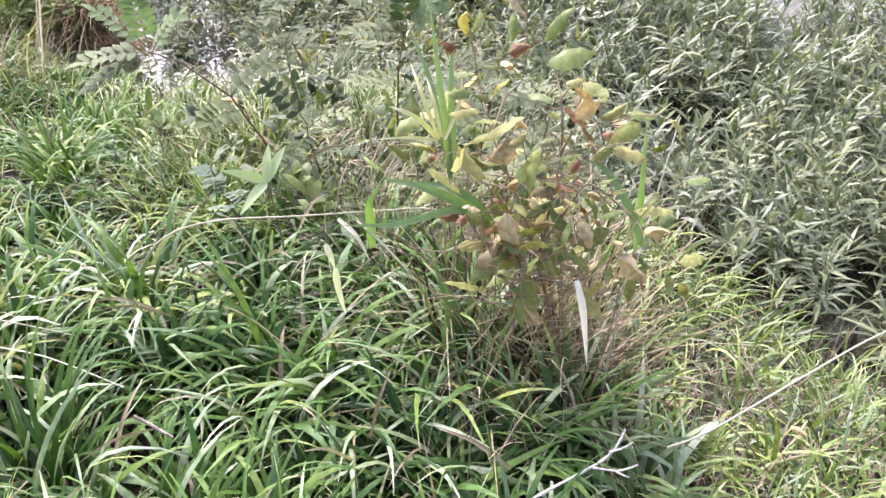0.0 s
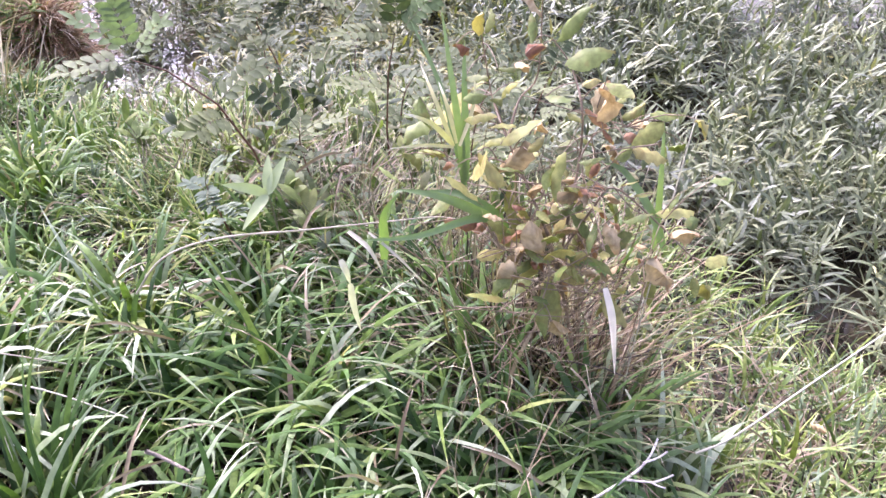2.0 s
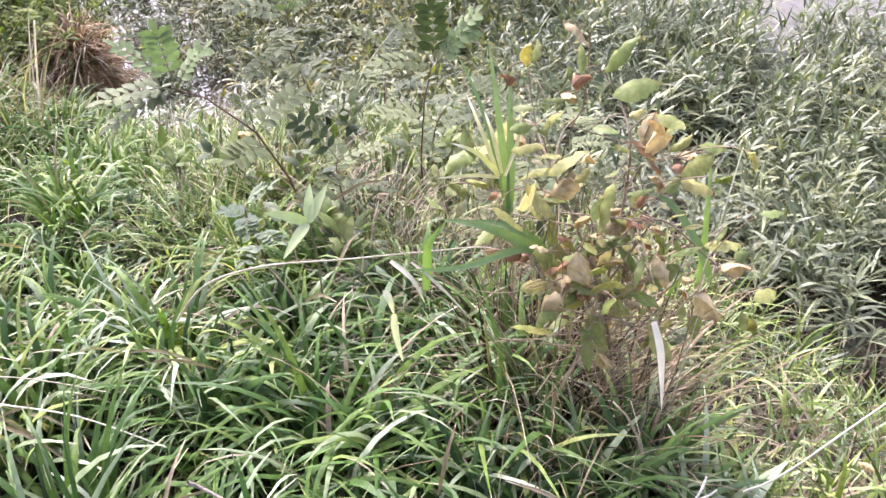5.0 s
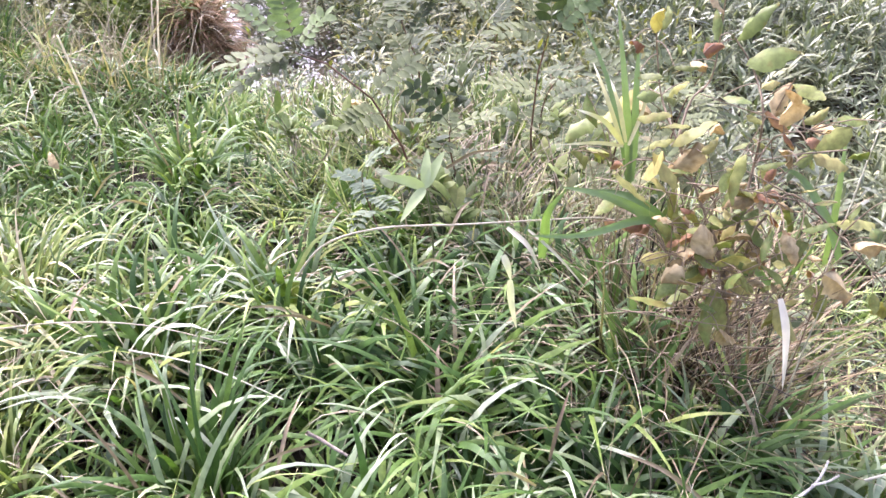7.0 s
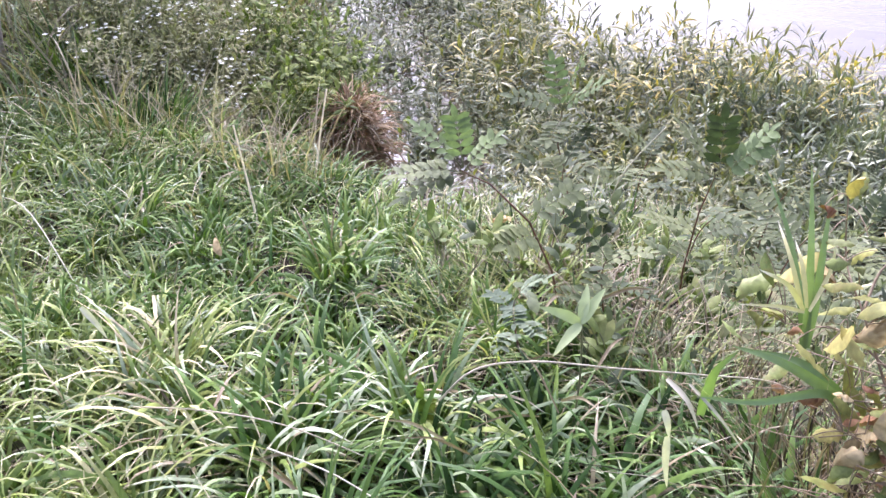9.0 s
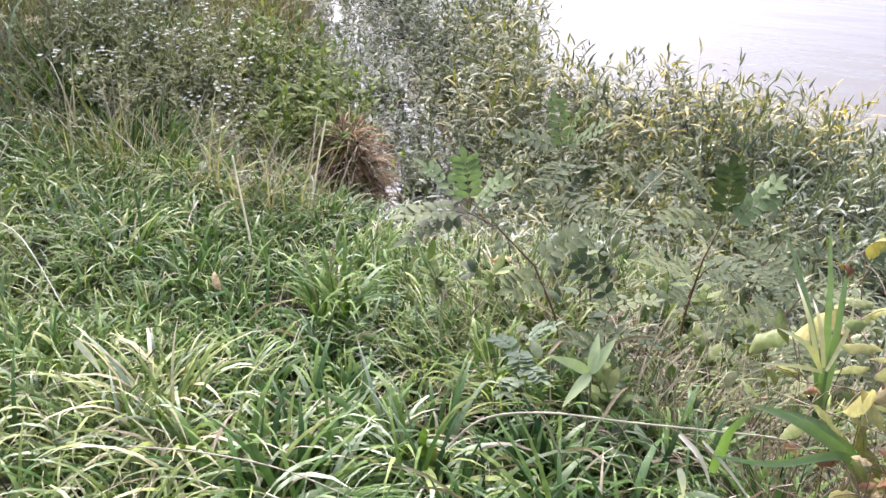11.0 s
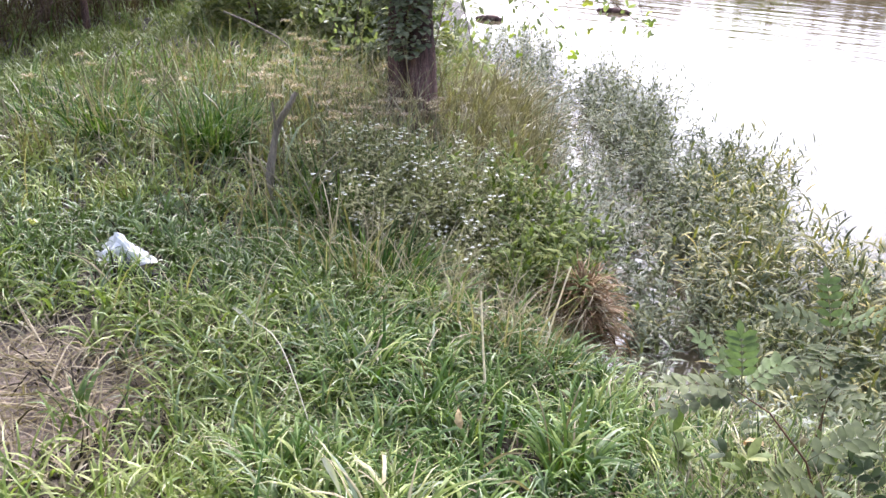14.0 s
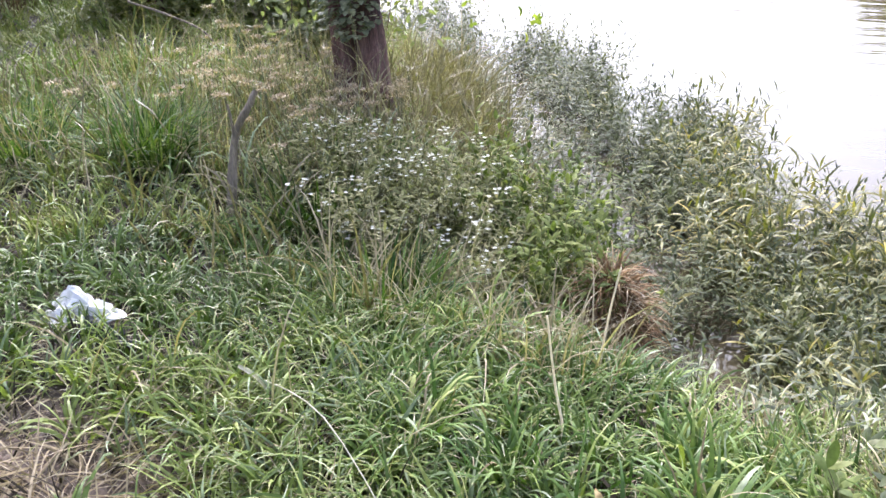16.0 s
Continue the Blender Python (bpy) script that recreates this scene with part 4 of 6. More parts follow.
for px, py, n, l in ((-2.9, 5.9, 60, 0.7), (-2.6, 5.0, 60, 0.55), (-2.75, 5.4, 70, 0.65), (-3.3, 6.6, 60, 0.7)):
    tuft("tall_tuft", px, py, n, 0.22, l * 0.8, 0.005, OLIVE, "tall olive reed grass tussock near the tree", "grass", 0.15, 0.5, "reed tussocks")
for px, py in ((-0.85, 2.3), (-0.92, 2.42), (-0.75, 2.38), (-0.62, 2.3), (-0.95, 2.2), (-0.3, 2.75), (-0.1, 2.7)):
    tuft("green_tuft", px, py, 60, 0.06, 0.2, 0.009, FRESH, "vivid green grass tuft on the slope", "grass", 0.35, 1.4, "slope tufts")
for px, py in ((-3.77, 3.46), (-3.68, 3.36), (-3.84, 3.6), (-4.9, 3.3), (-4.6, 3.5), (-4.3, 3.2), (-2.35, 2.95), (-3.0, 3.85), (-2.92, 3.95), (-2.2, 2.7), (-2.8, 3.3)):
    tuft("green_tuft", px, py, 200, 0.18, 0.30, 0.011, GRASS, "dense fresh green grass tussock", "grass", 0.3, 1.1, "meadow tussocks")

# ---- yellow-green and dry tufts on the slope behind the sapling ----
for i in range(190):
    px, py = rng.uniform(-0.95, 0.45), rng.uniform(1.5, 3.1)
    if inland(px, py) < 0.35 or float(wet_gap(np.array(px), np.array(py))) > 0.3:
        continue
    kind = i % 3 if px < -0.25 else (1, 3, 2)[i % 3]
    if kind == 3:
        continue
    mat, words = ((OLIVE, "faded olive grass tuft on the slope") if i % 2 else (DRY, "bleached dry grass tuft on the slope")) if kind == 1 else (MEADOW, "mixed green grass tuft on the slope") if i % 2 or px > -0.25 else (SUNNY, "fresh yellow-green grass tuft on the slope")
    tuft("slope_tuft", px, py, 36, 0.06, rng.uniform(0.14, 0.24), 0.0065, mat, words, "grass", 0.45, 1.3, "slope tufts")

# ---- broad-leaved weeds on the slope ----
WEED = leaf_material("weed_leaf", [(0.0, (0.10, 0.135, 0.035)), (0.6, (0.18, 0.215, 0.06)), (1.0, (0.27, 0.27, 0.10))], (0.3, 0.22, 0.1), 0.95, gloss=0.6, thin=0.28, shine=0.18)


def broad_weed(px, py, tall, leaves, size):
    z = float(height(px, py))
    base = holder("broad_leaved_weed", (px, py, z), "yellow-green weed with upright oval leaves on the slope", "weed", "broad-leaved weeds")
    for k in range(3):
        a = rng.uniform(0, 6.28)
        top = np.array([0.25 * tall * math.cos(a), 0.25 * tall * math.sin(a), tall * rng.uniform(0.75, 1.0)])
        path = arc((0, 0, 0), top, (0.01, 0, 0.01), 6)
        thing("stem", [tube(path, np.linspace(0.0025, 0.0012, 6), 5)], STEM, parent=base)
        for i in range(leaves):
            p = path[rng.integers(2, 6)]
            thing("leaf", [ribbons([p], rng.uniform(0, 6.28), abs(rng.normal(0.75, 0.3)), rng.normal(0.5, 0.3), size * rng.uniform(0.7, 1.2), size * 0.42, 6, oval_shape, 0.25, tone=np.array([rng.random()]))], WEED, parent=base)


for px, py, tall in ((-0.78, 2.04, 0.24), (-0.68, 2.1, 0.22), (-0.60, 1.98, 0.22), (-0.43, 2.29, 0.2), (-0.19, 2.2, 0.22), (-0.05, 1.95, 0.22), (-0.07, 2.4, 0.2), (0.1, 2.3, 0.2), (-0.85, 2.6, 0.2), (0.2, 1.8, 0.2), (-0.3, 1.62, 0.24)):
    broad_weed(px, py, tall, 6, 0.06)


# ---- single leaves, shared meshes ----
def leaf_mesh(name, length, width, mat, droop=0.5, shape=oval_shape, fold=0.35, twist=0.0, curl=0.0, ragged=0.0):
    """A leaf from the origin along +Y, its upper side to +Z."""
    chunk = ribbons([(0, 0, 0)], math.pi / 2, math.pi / 2 - droop * 0.4, droop, length, width, 8, shape, fold, curl, twist, 0.5)
    if ragged:
        V = chunk[0]
        V = V + rng.normal(0, ragged * length, V.shape) * np.array([1, 0.5, 1.2])
        chunk = (V, *chunk[1:])
    return mesh_of(name, [chunk], [mat])


def place_leaf(name, mesh, parent, base, tip, roll=0.0, label=""):
    """A leaf object whose mesh's far end points from base to tip (in the parent's space)."""
    base, tip = Vector(base), Vector(tip)
    y = (tip - base)
    size = y.length / 0.08
    y.normalize()
    x = y.cross(Vector((0, 0, 1)))
    x = x.normalized() if x.length > 0.05 else Vector((1, 0, 0))
    z = x.cross(y)
    m = Matrix((x, y, z)).transposed().to_4x4()
    ob = new(name, mesh)
    ob.parent = parent
    ob.matrix_local = Matrix.Translation(base) @ m @ Matrix.Rotation(radians(roll), 4, "Y") @ Matrix.Scale(size, 4)
    return tagged(ob, label)


# ---- plants with feathered leaves ----


def feathered_leaf(parent, base, tip, pairs, size, roll=0.0, sag=0.02, mat=None):
    """A rachis with leaflets in pairs, joined to one leaf."""
    base, tip = np.asarray(base, float), np.asarray(tip, float)
    d = tip - base
    span = np.linalg.norm(d)
    path = arc(base, tip, (0, 0, sag), 9)
    chunks = [tube(path, np.linspace(0.0016, 0.0007, 9), 4, slot=1)]
    way = d / span
    side = np.cross(way, (0, 0, 1.0))
    side /= np.linalg.norm(side) + 1e-9
    up = np.cross(side, way)
    c, s = math.cos(radians(roll)), math.sin(radians(roll))
    side, up = side * c + up * s, up * c - side * s
    q = np.linspace(0.22, 0.97, pairs)
    at = base + d * q[:, None] + np.array([0, 0, sag]) * (4 * q * (1 - q))[:, None]
    own = rng.uniform(0.05, 1.0) ** 1.3
    V, F, al, to = [], [], [], []
    roots, ways = [], []
    for i, p in enumerate(at):
        for sign in (1, -1):
            roots.append(p)
            ways.append(side * sign + way * 0.35 + up * rng.normal(0.12, 0.1))
    roots.append(tip)
    ways.append(way)
    for p, w in zip(roots, ways):
        w = w / np.linalg.norm(w)
        b = np.cross(up, w)
        b /= np.linalg.norm(b) + 1e-9
        nn = np.cross(w, b)
        L = size * rng.normal(1, 0.1)
        t = np.linspace(0, 1, 5)
        h = 0.235 * L * oval_shape(t)
        line = p + w * (t * L)[:, None] - nn * (0.12 * L * t ** 2)[:, None]
        k = sum(len(v) for v in V)
        V.append(np.stack([line - b * h[:, None] + nn * (0.2 * h)[:, None], line, line + b * h[:, None] + nn * (0.2 * h)[:, None]], 1).reshape(-1, 3))
        i, j = np.arange(4)[:, None] * 3, np.arange(2)[None]
        a = (i + j).ravel() + k
        F.append(np.stack([a, a + 1, a + 4, a + 3], -1))
        al.append(np.repeat(t, 3))
        to.append(np.full(15, np.clip(rng.normal(own, 0.12), 0, 1)))
    chunks.append((np.concatenate(V), np.concatenate(F), np.concatenate(al), np.concatenate(to), 0))
    return thing("leaf", chunks, [mat or PINNATE, STEM], parent=parent)


def feathered_plant(px, py, top, leaves, leaf_len, size, label, spread=1.0, bare=0.4, mat=None):
    z = float(height(px, py))
    base = holder("feather_leaved_shrub", (px, py, z), label, "shrub", "feather-leaved shrubs")
    end = np.array(top, float) - np.array([px, py, z])
    path = arc((0, 0, 0), end, (-0.02, 0.02, 0.03), 9)
    thing("stem", [tube(path, np.linspace(0.003, 0.0013, 9), 6)], RED_STEM, parent=base)
    for i in range(leaves):
        q = bare + (1 - bare) * i / max(leaves - 1, 1)
        p = path[min(int(q * 8), 8)]
        a = i * 2.4 + px * 5 + rng.normal(0, 0.3)
        rise = 0.15 + 0.45 * (q > 0.9) + rng.normal(0, 0.12)
        L = leaf_len * rng.normal(1, 0.12)
        tip = p + np.array([math.cos(a) * spread, math.sin(a) * spread, rise]) / math.hypot(spread, rise) * L
        feathered_leaf(base, p, tip, rng.integers(5, 8), size, rng.normal(0, 15), 0.015, mat)


feathered_plant(-0.49, 1.62, (-0.50, 1.46, 0.42), 5, 0.072, 0.029, "low feather-leaved shrub with rounded grey-green leaflets", bare=0.4, mat=GREY_FEATHER)
feathered_plant(-0.30, 1.80, (-0.33, 1.72, 0.36), 8, 0.12, 0.032, "low feather-leaved shrub with rounded grey-green leaflets", bare=0.25)
feathered_plant(-0.08, 2.35, (-0.05, 2.30, 0.14), 6, 0.14, 0.038, "spreading feather-leaved shrub on the bank slope", bare=0.2)
feathered_plant(0.12, 2.10, (0.16, 2.02, 0.30), 8, 0.14, 0.036, "spreading feather-leaved shrub on the bank slope", bare=0.3)
feathered_plant(-0.45, 2.40, (-0.50, 2.42, 0.20), 5, 0.13, 0.036, "spreading feather-leaved shrub on the bank slope", bare=0.3)
feathered_plant(-0.25, 3.05, (-0.22, 3.02, -0.05), 8, 0.17, 0.042, "spreading feather-leaved shrub near the water", bare=0.3)
feathered_plant(0.20, 2.85, (0.25, 2.80, 0.0), 8, 0.16, 0.040, "spreading feather-leaved shrub near the water", bare=0.3)
for px, py, up in ((0.05, 1.85, 0.18), (0.22, 2.3, 0.14), (0.4, 2.2, 0.16)):
    feathered_plant(px, py, (px + rng.normal(0, 0.05), py - 0.05, float(height(px, py)) + up), 6, 0.12, 0.034, "low feather-leaved shrub with dull olive leaflets", bare=0.2, mat=HERB_FEATHER)
feathered_plant(0.35, 2.45, (0.42, 2.42, 0.12), 7, 0.15, 0.038, "spreading feather-leaved shrub on the bank slope", bare=0.3)


# the two shrubs that stand out, leaf by leaf
PINNATE_BRIGHT = leaf_material("bright_feather_leaf", [(0.0, (0.12, 0.16, 0.065)), (1.0, (0.19, 0.235, 0.10))], (0.2, 0.2, 0.1), 1.1, gloss=0.6, thin=0.3, shine=0.15)


def shaped_shrub(px, py, stem, leaves, label):
    z = float(height(px, py))
    base = holder("feather_leaved_shrub", (px, py, z), label, "shrub", "feather-leaved shrubs")
    org = np.array([px, py, z])
    path = np.array([(px, py, z), *stem]) - org
    thing("stem", [tube(path, np.linspace(0.0035, 0.0015, len(path)), 6)], RED_STEM, parent=base)
    for a, b, size, bright in leaves:
        feathered_leaf(base, np.array(a) - org, np.array(b) - org, 6, size, rng.normal(0, 12), 0.01, PINNATE_BRIGHT if bright else PINNATE)


shaped_shrub(-0.42, 1.82, [(-0.46, 1.80, 0.25), (-0.52, 1.78, 0.40), (-0.61, 1.75, 0.51), (-0.68, 1.74, 0.545)],
             [((-0.674, 1.740, 0.551), (-0.777, 1.760, 0.629), 0.038, 1), ((-0.673, 1.740, 0.555), (-0.699, 1.780, 0.65), 0.038, 1), ((-0.684, 1.740, 0.541), (-0.80, 1.680, 0.549), 0.048, 0), ((-0.675, 1.740, 0.541), (-0.791, 1.660, 0.505), 0.046, 0),
              ((-0.672, 1.750, 0.538), (-0.612, 1.800, 0.60), 0.036, 1), ((-0.52, 1.78, 0.40), (-0.43, 1.84, 0.46), 0.042, 0), ((-0.50, 1.78, 0.36), (-0.56, 1.70, 0.38), 0.04, 0)],
             "blue-green feather-leaved shrub leaning over the grass")
shaped_shrub(-0.12, 2.05, [(-0.13, 2.02, 0.15), (-0.12, 1.99, 0.35), (-0.10, 1.97, 0.47)],
             [((-0.10, 1.970, 0.470), (-0.19, 2.000, 0.57), 0.042, 0), ((-0.093, 1.970, 0.473), (-0.100, 2.000, 0.60), 0.042, 0), ((-0.087, 1.950, 0.481), (-0.005, 1.970, 0.560), 0.038, 1), ((-0.10, 1.970, 0.467), (-0.22, 1.920, 0.498), 0.048, 0),
              ((-0.086, 1.970, 0.470), (0.003, 2.000, 0.582), 0.038, 1), ((-0.12, 1.99, 0.35), (-0.02, 1.93, 0.38), 0.045, 0), ((-0.12, 2.0, 0.28), (-0.23, 1.98, 0.32), 0.045, 0)],
             "blue-green feather-leaved shrub on the bank slope")

shaped_shrub(-0.50, 2.68, [(-0.50, 2.66, 0.0), (-0.54, 2.60, 0.18), (-0.53, 2.56, 0.33)],
             [((-0.53, 2.56, 0.33), (-0.48, 2.56, 0.49), 0.042, 1), ((-0.53, 2.56, 0.33), (-0.42, 2.53, 0.43), 0.044, 1), ((-0.53, 2.57, 0.32), (-0.68, 2.55, 0.36), 0.046, 0), ((-0.54, 2.60, 0.24), (-0.70, 2.52, 0.27), 0.046, 0), ((-0.54, 2.58, 0.26), (-0.42, 2.50, 0.30), 0.046, 0),
              ((-0.54, 2.60, 0.20), (-0.64, 2.48, 0.18), 0.044, 0), ((-0.53, 2.58, 0.28), (-0.55, 2.46, 0.27), 0.046, 0), ((-0.54, 2.62, 0.14), (-0.44, 2.52, 0.15), 0.044, 0), ((-0.53, 2.57, 0.30), (-0.58, 2.66, 0.44), 0.042, 1)],
             "bushy grey-green feather-leaved shrub near the water")


def sharp_shape(s):
    return np.clip(np.sin(np.pi * np.clip(s * 0.98 + 0.01, 0, 1) ** 0.85) ** 0.8 * (1 + 0.05 * np.sin(23 * s)), 0.05, 1)


# ---- the sapling in autumn leaf ----
S_LEAVES = {m.name: [leaf_mesh("sapling_leaf", 0.08, w, m, d, sharp_shape, f, t, c, 0.018) for w, d, f, t, c in ((0.034, 0.35, 0.25, 0.2, 0.3), (0.038, 0.6, 0.4, -0.3, -0.5), (0.028, 0.9, 0.7, 0.5, 0.2), (0.031, 1.2, 0.5, -0.8, 0.6), (0.036, 0.2, 0.3, 0.6, -0.3), (0.024, 0.7, 0.9, 0.2, 0.8))] for m in (S_GREEN, S_OLIVE, S_CREAM, S_RED)}
S_CURLED = {m.name: [leaf_mesh("curled_leaf", 0.08, w, m, d, sharp_shape, f, t, c, 0.025) for w, d, f, t, c in ((0.034, 1.0, 1.3, 0.9, 0.4), (0.030, 1.3, 1.6, -1.2, -0.6), (0.038, 0.8, 1.0, 0.6, 0.9), (0.026, 1.5, 1.2, 1.4, 0.0), (0.032, 0.6, 1.5, -0.5, -1.0), (0.022, 1.1, 1.0, 0.3, 0.5))] for m in (S_CREAM, S_RED)}
S_ORIGIN = np.array([0.251, 1.16, float(height(0.251, 1.16))])
sapling = holder("sapling", tuple(S_ORIGIN), "young sapling with yellowing green leaves, some curled and rust-red", "sapling")
leaf_words = {"sapling_green": "green leaf", "sapling_olive": "yellow-olive leaf", "sapling_cream": "dried cream leaf", "sapling_red": "rust-red curled leaf"}


twig_points = []


def petiole(base):
    """A thin stalk from the nearest branch to a leaf's base."""
    pts = np.array(twig_points)
    i = int(np.argmin(np.linalg.norm(pts - base, axis=1)))
    d = np.linalg.norm(pts[i] - base)
    if 0.004 < d < 0.26:
        thing("petiole", [tube(arc(pts[i] - S_ORIGIN, base - S_ORIGIN, (0, 0, 0.12 * d), 5), np.linspace(0.0012, 0.0007, 5), 5)], BRANCH, parent=sapling)


def sapling_leaf(mat, base, tip):
    petiole(np.array(base))
    pool = S_CURLED if mat in (S_RED, S_CREAM) else S_LEAVES
    mesh = pool[mat.name][rng.integers(0, 6)]
    base, tip = np.array(base), np.array(tip)
    tip = base + (tip - base) * (min(1.0, 0.1 / np.linalg.norm(tip - base)) * (0.75 if mat is S_RED else 1.0))
    place_leaf("leaf", mesh, sapling, np.array(base) - S_ORIGIN, np.array(tip) - S_ORIGIN, rng.normal(0, 16), leaf_words[mat.name])


def smooth_path(points, n=5):
    """Points on a gentle curve through the given ones."""
    p = np.asarray(points, float)
    k = len(p)
    out = []
    for i in range(k - 1):
        a, b, c, d = p[max(i - 1, 0)], p[i], p[i + 1], p[min(i + 2, k - 1)]
        for t in np.linspace(0, 1, n, endpoint=False):
            out.append(0.5 * ((2 * b) + (c - a) * t + (2 * a - 5 * b + 4 * c - d) * t ** 2 + (3 * b - a - 3 * c + d) * t ** 3))
    return np.array(out + [p[-1]])


def sapling_branch(r0, r1, *points):
    path = smooth_path(points) - S_ORIGIN
    twig_points.extend(path + S_ORIGIN)
    thing("branch", [tube(path, np.linspace(r0, r1, len(path)) * 0.8, 6, knobby=0.25)], BRANCH, parent=sapling)


BRANCH = leaf_material("sapling_bark", [(0.0, (0.16, 0.115, 0.065)), (1.0, (0.29, 0.205, 0.115))], (0.30, 0.20, 0.10), 0.9, gloss=0.6, thin=0.02)
sapling_branch(0.006, 0.004, (0.251, 1.160, 0.088), (0.211, 1.160, 0.293), (0.180, 1.160, 0.413), (0.157, 1.180, 0.491))
sapling_branch(0.004, 0.0015, (0.180, 1.160, 0.413), (0.196, 1.200, 0.525), (0.214, 1.250, 0.602), (0.207, 1.250, 0.703), (0.196, 1.320, 0.746), (0.166, 1.340, 0.785))
sapling_branch(0.004, 0.0014, (0.157, 1.180, 0.491), (0.133, 1.240, 0.533), (0.092, 1.300, 0.613), (0.073, 1.400, 0.644), (0.051, 1.420, 0.759))
sapling_branch(0.003, 0.0013, (0.092, 1.300, 0.613), (0.117, 1.360, 0.657), (0.151, 1.380, 0.697), (0.147, 1.380, 0.843))
sapling_branch(0.003, 0.0012, (0.171, 1.160, 0.441), (0.229, 1.180, 0.542), (0.263, 1.180, 0.591), (0.346, 1.150, 0.529), (0.401, 1.130, 0.478), (0.447, 1.150, 0.422))
sapling_branch(0.003, 0.0012, (0.158, 1.240, 0.532), (0.112, 1.260, 0.562), (0.072, 1.280, 0.585), (-0.012, 1.330, 0.547))
sapling_branch(0.002, 0.001, (0.214, 1.250, 0.602), (0.232, 1.230, 0.672), (0.293, 1.260, 0.661))
sapling_branch(0.0022, 0.001, (0.171, 1.160, 0.441), (0.116, 1.120, 0.495), (0.067, 1.140, 0.496))
sapling_branch(0.0016, 0.001, (0.263, 1.180, 0.591), (0.303, 1.170, 0.548), (0.354, 1.180, 0.520))
sapling_branch(0.002, 0.001, (0.133, 1.240, 0.533), (0.041, 1.300, 0.513), (-0.025, 1.420, 0.443))
sapling_branch(0.002, 0.001, (0.196, 1.200, 0.525), (0.231, 1.220, 0.553), (0.276, 1.230, 0.624))
sapling_leaf(S_GREEN, (0.182, 1.390, 0.759), (0.230, 1.360, 0.835))
sapling_leaf(S_GREEN, (0.183, 1.308, 0.754), (0.266, 1.338, 0.772))
sapling_leaf(S_OLIVE, (0.043, 1.369, 0.786), (0.014, 1.339, 0.850))
sapling_leaf(S_OLIVE, (0.055, 1.399, 0.770), (0.080, 1.429, 0.803))
sapling_leaf(S_CREAM, (0.099, 1.380, 0.857), (0.147, 1.350, 0.818))
sapling_leaf(S_RED, (0.119, 1.344, 0.759), (0.185, 1.374, 0.748))
sapling_leaf(S_CREAM, (0.105, 1.363, 0.730), (0.145, 1.333, 0.744))
sapling_leaf(S_RED, (-0.002, 1.337, 0.785), (0.047, 1.367, 0.738))
sapling_leaf(S_GREEN, (0.149, 1.293, 0.705), (0.196, 1.263, 0.721))
sapling_leaf(S_CREAM, (0.243, 1.300, 0.660), (0.284, 1.330, 0.708))
sapling_leaf(S_CREAM, (0.241, 1.242, 0.685), (0.220, 1.212, 0.774))
sapling_leaf(S_OLIVE, (0.272, 1.284, 0.695), (0.315, 1.314, 0.687))
sapling_leaf(S_CREAM, (0.308, 1.289, 0.648), (0.347, 1.259, 0.684))
sapling_leaf(S_RED, (0.277, 1.221, 0.663), (0.340, 1.251, 0.628))
sapling_leaf(S_RED, (0.247, 1.254, 0.663), (0.269, 1.224, 0.629))
sapling_leaf(S_CREAM, (0.268, 1.263, 0.620), (0.300, 1.293, 0.551))
sapling_leaf(S_GREEN, (0.198, 1.195, 0.637), (0.232, 1.165, 0.655))
sapling_leaf(S_GREEN, (0.268, 1.217, 0.625), (0.325, 1.247, 0.610))
sapling_leaf(S_OLIVE, (0.016, 1.348, 0.714), (0.053, 1.318, 0.725))
sapling_leaf(S_GREEN, (0.007, 1.272, 0.717), (0.058, 1.302, 0.700))
sapling_leaf(S_OLIVE, (0.010, 1.268, 0.679), (0.061, 1.238, 0.701))
sapling_leaf(S_OLIVE, (0.074, 1.268, 0.626), (0.143, 1.298, 0.670))
sapling_leaf(S_OLIVE, (0.015, 1.179, 0.622), (0.043, 1.149, 0.700))
sapling_leaf(S_OLIVE, (-0.094, 1.232, 0.641), (-0.040, 1.262, 0.558))
sapling_leaf(S_RED, (-0.027, 1.240, 0.595), (-0.003, 1.210, 0.627))
sapling_leaf(S_RED, (0.198, 1.163, 0.606), (0.235, 1.193, 0.567))
sapling_leaf(S_OLIVE, (0.071, 1.328, 0.743), (0.103, 1.298, 0.749))
sapling_leaf(S_OLIVE, (0.224, 1.335, 0.699), (0.270, 1.365, 0.689))
sapling_leaf(S_OLIVE, (0.182, 1.253, 0.697), (0.200, 1.223, 0.695))
sapling_leaf(S_OLIVE, (0.117, 1.230, 0.639), (0.167, 1.260, 0.629))
sapling_leaf(S_GREEN, (0.068, 1.241, 0.596), (0.111, 1.211, 0.595))
sapling_leaf(S_OLIVE, (0.148, 1.191, 0.633), (0.199, 1.221, 0.587))
sapling_leaf(S_CREAM, (0.131, 1.255, 0.665), (0.155, 1.225, 0.709))
sapling_leaf(S_OLIVE, (0.345, 1.180, 0.529), (0.461, 1.210, 0.500))
sapling_leaf(S_CREAM, (0.346, 1.102, 0.544), (0.401, 1.072, 0.581))
sapling_leaf(S_OLIVE, (0.423, 1.100, 0.475), (0.486, 1.130, 0.459))
sapling_leaf(S_RED, (0.346, 1.131, 0.476), (0.366, 1.101, 0.422))
sapling_leaf(S_CREAM, (0.310, 1.080, 0.516), (0.357, 1.110, 0.424))
sapling_leaf(S_OLIVE, (0.407, 1.100, 0.448), (0.412, 1.070, 0.427))
sapling_leaf(S_OLIVE, (0.452, 1.130, 0.398), (0.505, 1.160, 0.296))
